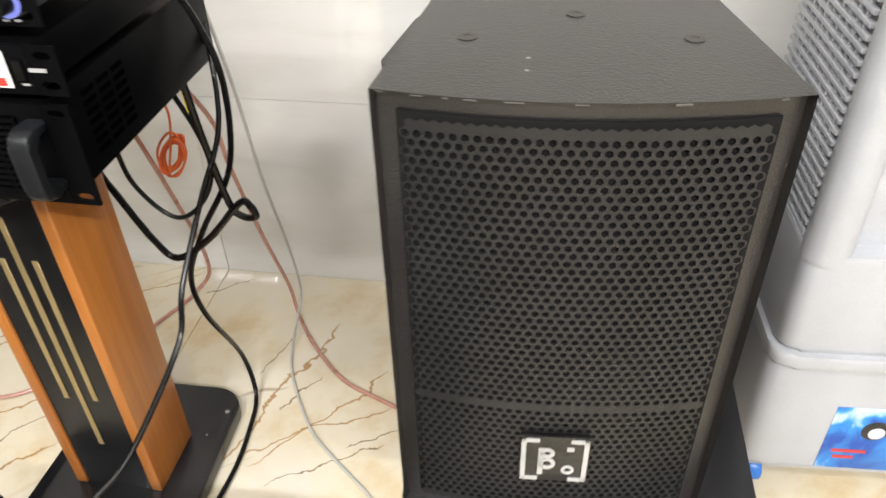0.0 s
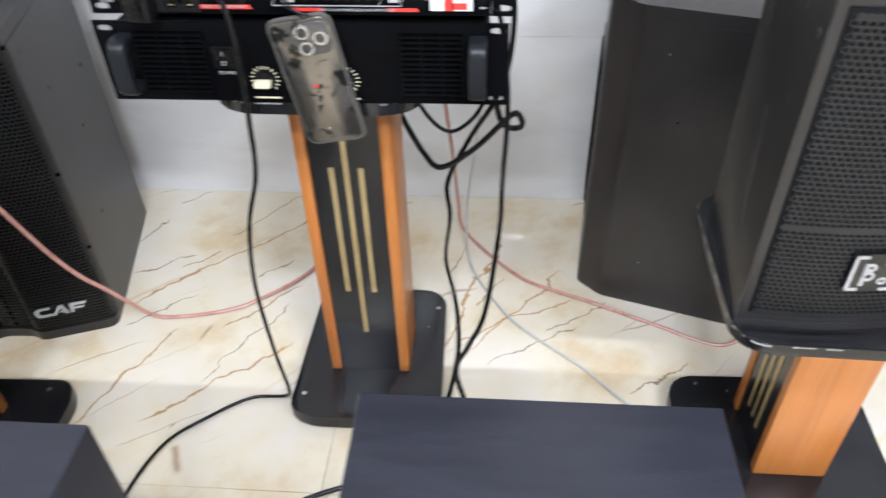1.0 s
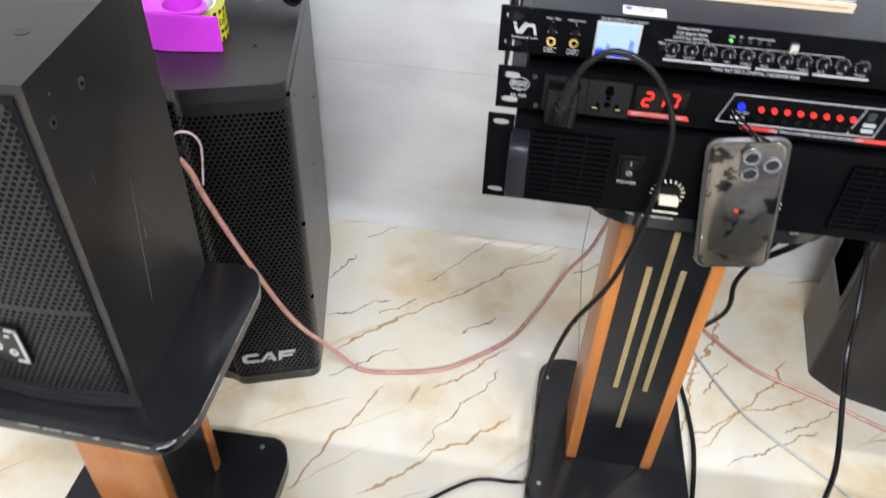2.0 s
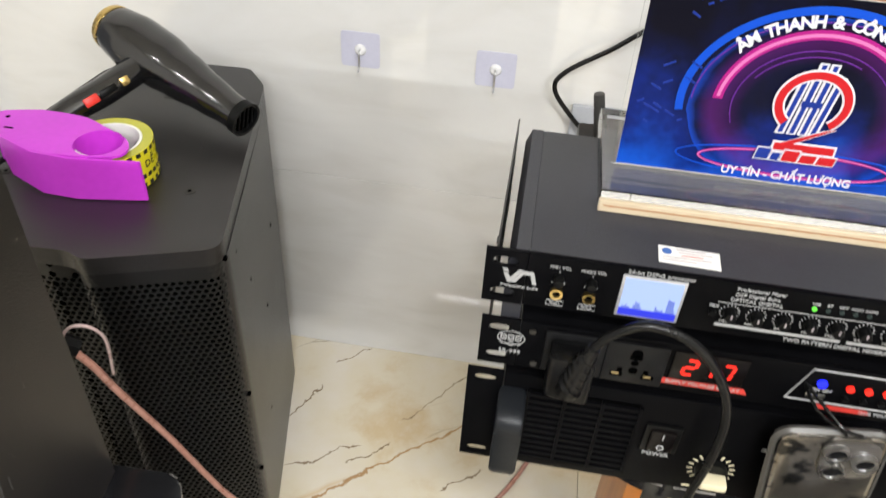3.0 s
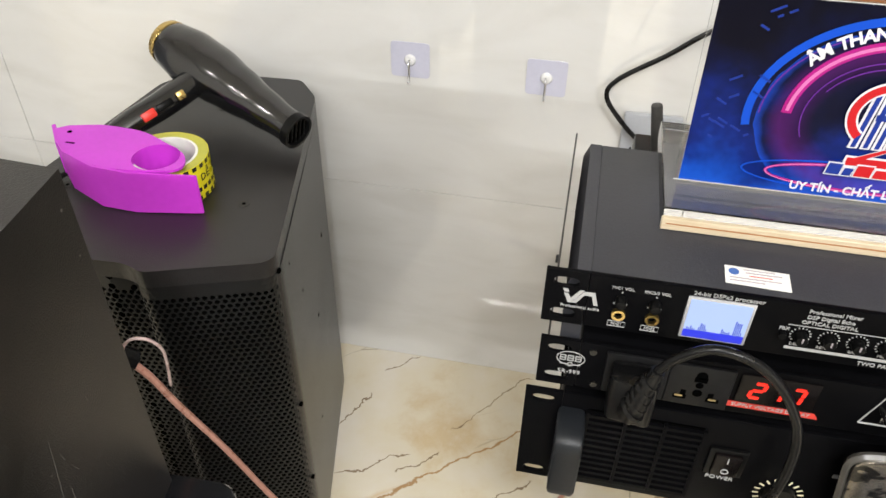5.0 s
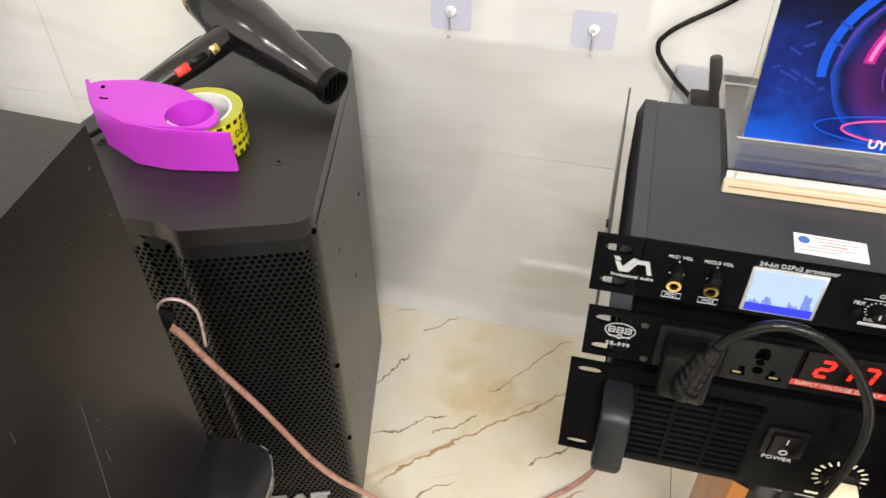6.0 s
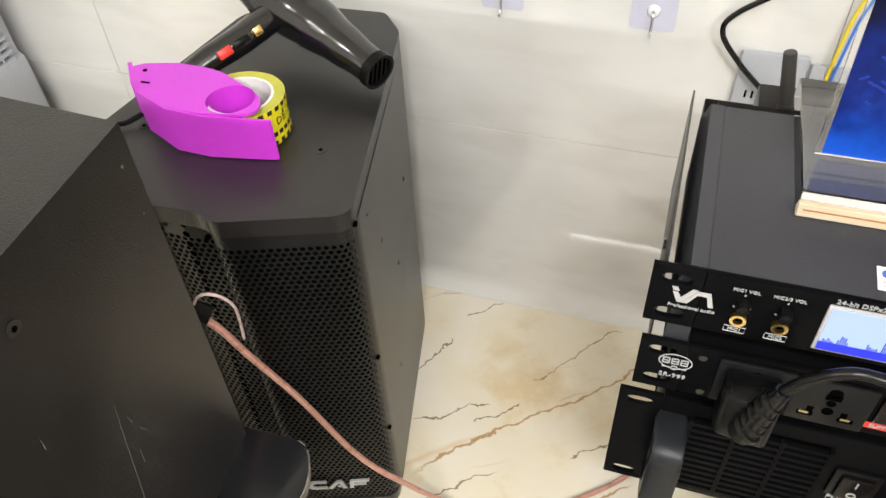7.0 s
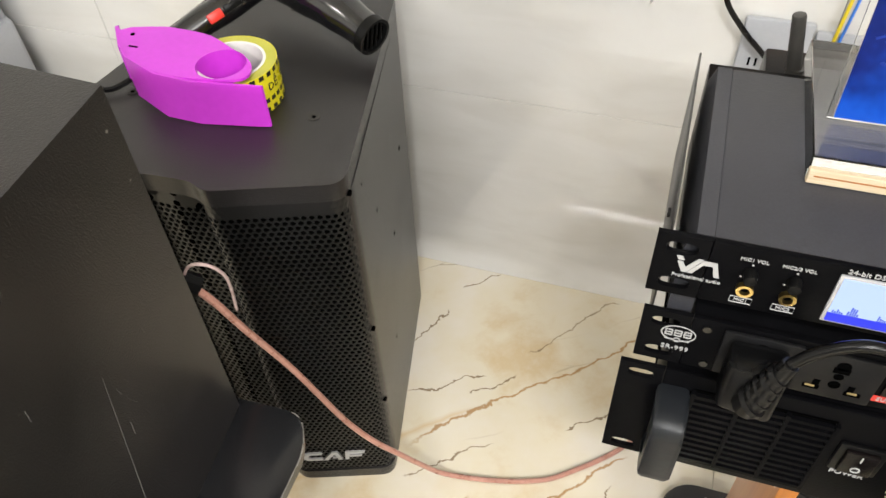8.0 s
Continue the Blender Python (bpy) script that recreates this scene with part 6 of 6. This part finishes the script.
def antenna_unit():
    """A receiver box behind the mixer that carries one stub antenna."""
    un = thing("wireless_receiver", -0.735, 0.836, 0.7745, 0, "black receiver box with a stub antenna behind the mixer", "receiver")
    part("case", box(-0.09, 0.09, -0.038, 0.038, 0.0, 0.025, 0.003), M_PLASTIC, un)
    a = part("antenna", rod((-0.068, -0.002, 0.025), (-0.078, -0.001, 0.079), 0.0062, 0.0054, 14, 0.0015), M_ANT, un, "grey-black stub antenna")
    part("antenna_joint", rod((-0.068, -0.002, 0.020), (-0.068, -0.002, 0.033), 0.0072, seg=14), M_ANT, un)


M_ANT = surface("grey_rubber", (0.035, 0.033, 0.030), (0.055, 0.052, 0.048), 0.5, bump=0.0)
antenna_unit()

shelf = thing("wall_shelf", -0.2, WALL_Y, 0.825, 0, "brown wood-grained board fixed along the wall", "shelf")
part("board", box(-0.95, 0.9, -0.010, -0.0005, 0.0, 0.055, 0.003), M_SHELF, shelf)
part("edge_strip", box(-0.95, 0.9, -0.0125, -0.0103, 0.006, 0.049, 0.001), M_SHELF, shelf)


# ---- air coolers ----
def air_cooler(x, y, rz, label):
    """A white upright cooler: tank below, latticed side, rounded front pillars, caster feet."""
    ac = thing("air_cooler", x, y, 0, rz, label, "air cooler", "air coolers")
    W, D, H = 0.36, 0.31, 0.98
    foot = rounded(rect(0, W, 0, D), [0.035, 0.035, 0.02, 0.02], 6)
    part("tank", prism(foot, 0.062, 0.285, 0.012, 3), M_WHITE, ac, "smooth white water tank")
    lip = [(px + (0.004 if px > W / 2 else -0.004), py - (0.006 if py < D / 2 else 0)) for px, py in foot]
    part("seam_lip", prism(lip, 0.280, 0.305, 0.008, 3), M_WHITE, ac, "raised white seam")
    up = rounded([(0.004, 0.004), (W - 0.004, 0.004), (W - 0.004, D), (0.004, D)], [0.03, 0.03, 0.02, 0.02], 6)
    part("lower_body", prism(up, 0.305, 0.47, 0.010, 3), M_WHITE, ac)
    core = rounded(rect(0.05, W - 0.05, 0.035, D - 0.02), 0.01, 3)
    part("core", prism(core, 0.46, H - 0.06), M_COOLGREY, ac, "pale grey inner panel")
    for sx in (0.032, W - 0.032):
        part("pillar", rod((sx, 0.030, 0.455), (sx, 0.030, H - 0.05), 0.030, 0.026, 22), M_WHITE, ac, "rounded white front pillar")
        part("rear_post", box(sx - 0.012, sx + 0.012, D - 0.03, D - 0.004, 0.455, H - 0.05, 0.004), M_WHITE, ac)
    part("top_cover", prism(up, H - 0.06, H, 0.014, 3), M_WHITE, ac)
    for sx in (0.010, W - 0.010):
        bx = part("side_lattice", box(sx - 0.003, sx + 0.003, 0.055, D - 0.028, 0.425, 0.432), M_WHITE, ac, "white lattice side panel")
        for k in range(34):
            zz = 0.44 + k * 0.0145
            part("slat", box(sx - 0.004, sx + 0.004, 0.052, D - 0.028, zz, zz + 0.0068, 0.001, 1), M_WHITE, bx)
        for k in range(9):
            yy = 0.070 + k * 0.023
            part("upright", box(sx - 0.002, sx + 0.002, yy, yy + 0.004, 0.43, H - 0.06), M_WHITE, bx)
    lab = part("label", box(0.11, W - 0.015, -0.0016, -0.0002, 0.070, 0.205, 0.0004), M_STICKER, ac, "blue sticker with plain dark and white shapes")
    for cx, cz, r, mat in ((0.175, 0.158, 0.020, M_BLACKINK), (0.178, 0.153, 0.012, M_P_WHITE), (0.235, 0.160, 0.022, M_BLACKINK), (0.236, 0.155, 0.013, M_P_WHITE)):
        e = rod((cx, -0.0018 - (0.0004 if mat is M_P_WHITE else 0), cz), (cx, -0.0014, cz), r, seg=24)
        part("print_shape", e, mat, lab)
    bm = bmesh.new()
    for k, (a, b) in enumerate(((0.125, 0.175), (0.13, 0.16))):
        box(a, b, -0.0024, -0.0015, 0.108 - 0.014 * k, 0.114 - 0.014 * k, bm=bm)
    part("print_bar", bm, M_REDPRINT, lab)
    for sx in (0.035, W - 0.035):
        for sy in (0.03, D - 0.04):
            c = part("caster", rod((sx - 0.010, sy, 0.022), (sx + 0.010, sy, 0.022), 0.022, seg=24, bevel=0.003), M_BLUEPL, ac, "blue caster wheel")
            part("caster_hub", rod((sx - 0.0115, sy, 0.022), (sx + 0.0115, sy, 0.022), 0.013, seg=18), M_PAD2, c)
            part("caster_fork", box(sx - 0.015, sx + 0.015, sy - 0.012, sy + 0.012, 0.040, 0.064, 0.003), M_WHITE, c)
    return ac


def sticker_mat():
    m, nt, b = nodes_of("blue_picture_print")
    tc = nt.nodes.new("ShaderNodeTexCoord")
    n = add(nt, "ShaderNodeTexNoise", Scale=14.0, Detail=4.0, Roughness=0.5, Distortion=0.8)
    nt.links.new(tc.outputs["Object"], n.inputs["Vector"])
    nt.links.new(ramp(nt, n.outputs["Fac"], [(0.35, (0.01, 0.07, 0.38)), (0.52, (0.03, 0.25, 0.70)), (0.66, (0.55, 0.70, 0.85))]), b.inputs["Base Color"])
    b.inputs["Roughness"].default_value = 0.25
    return m


M_STICKER = sticker_mat()
M_COOLGREY = surface("pale_grey_plastic", (0.38, 0.39, 0.42), (0.46, 0.47, 0.50), 0.45, bump=0.0)
air_cooler(0.325, 0.805, 3, "white plastic air cooler with blue sticker on casters")
air_cooler(-2.42, 0.90, 0, "white plastic air cooler with lattice side near the wall")


# ---- tiles of floor and wall ----
def tiles():
    t, g = 0.80, 0.0008
    shared = {}
    deep = 0.848
    ys = [0.41 + k * deep for k in range(-5, 1)]
    xs = [-3.90 + k * t for k in range(0, 10)]

    def piece(w, h, wall):
        key = (round(w, 3), round(h, 3), wall)
        if key not in shared:
            b = box(0, w, 0, 0.012, 0, h, 0.0006, 1) if wall else box(0, w, 0, h, -0.012, 0, 0.0006, 1)
            shared[key] = mesh_of(b, "tile", M_TILE if wall else M_FLOOR)
        return shared[key]
    for y in ys:
        for x in xs:
            x0, x1, y0, y1 = max(x, X0), min(x + t, X1), max(y, Y0), min(y + deep, WALL_Y + 0.011)
            if x1 - x0 < 0.02 or y1 - y0 < 0.005:
                continue
            ob = new("tile", piece(x1 - x0 - g, y1 - y0 - g, False))
            ob.parent = floor
            ob.location = (x0, y0, 0)
    zs = [0.0, 0.4265, 0.8265, 1.2265, 1.6265, 2.0265, 2.4265, CEIL]
    for za, zb in zip(zs, zs[1:]):
        for x in [-4.3 + k * 1.2 for k in range(0, 8)]:
            x0, x1 = max(x, X0), min(x + 1.2, X1)
            if x1 - x0 < 0.02:
                continue
            ob = new("tile", piece(x1 - x0 - g, zb - za - g, True))
            ob.parent = wall_north
            ob.location = (x0, WALL_Y, za + 0.0005)


tiles()
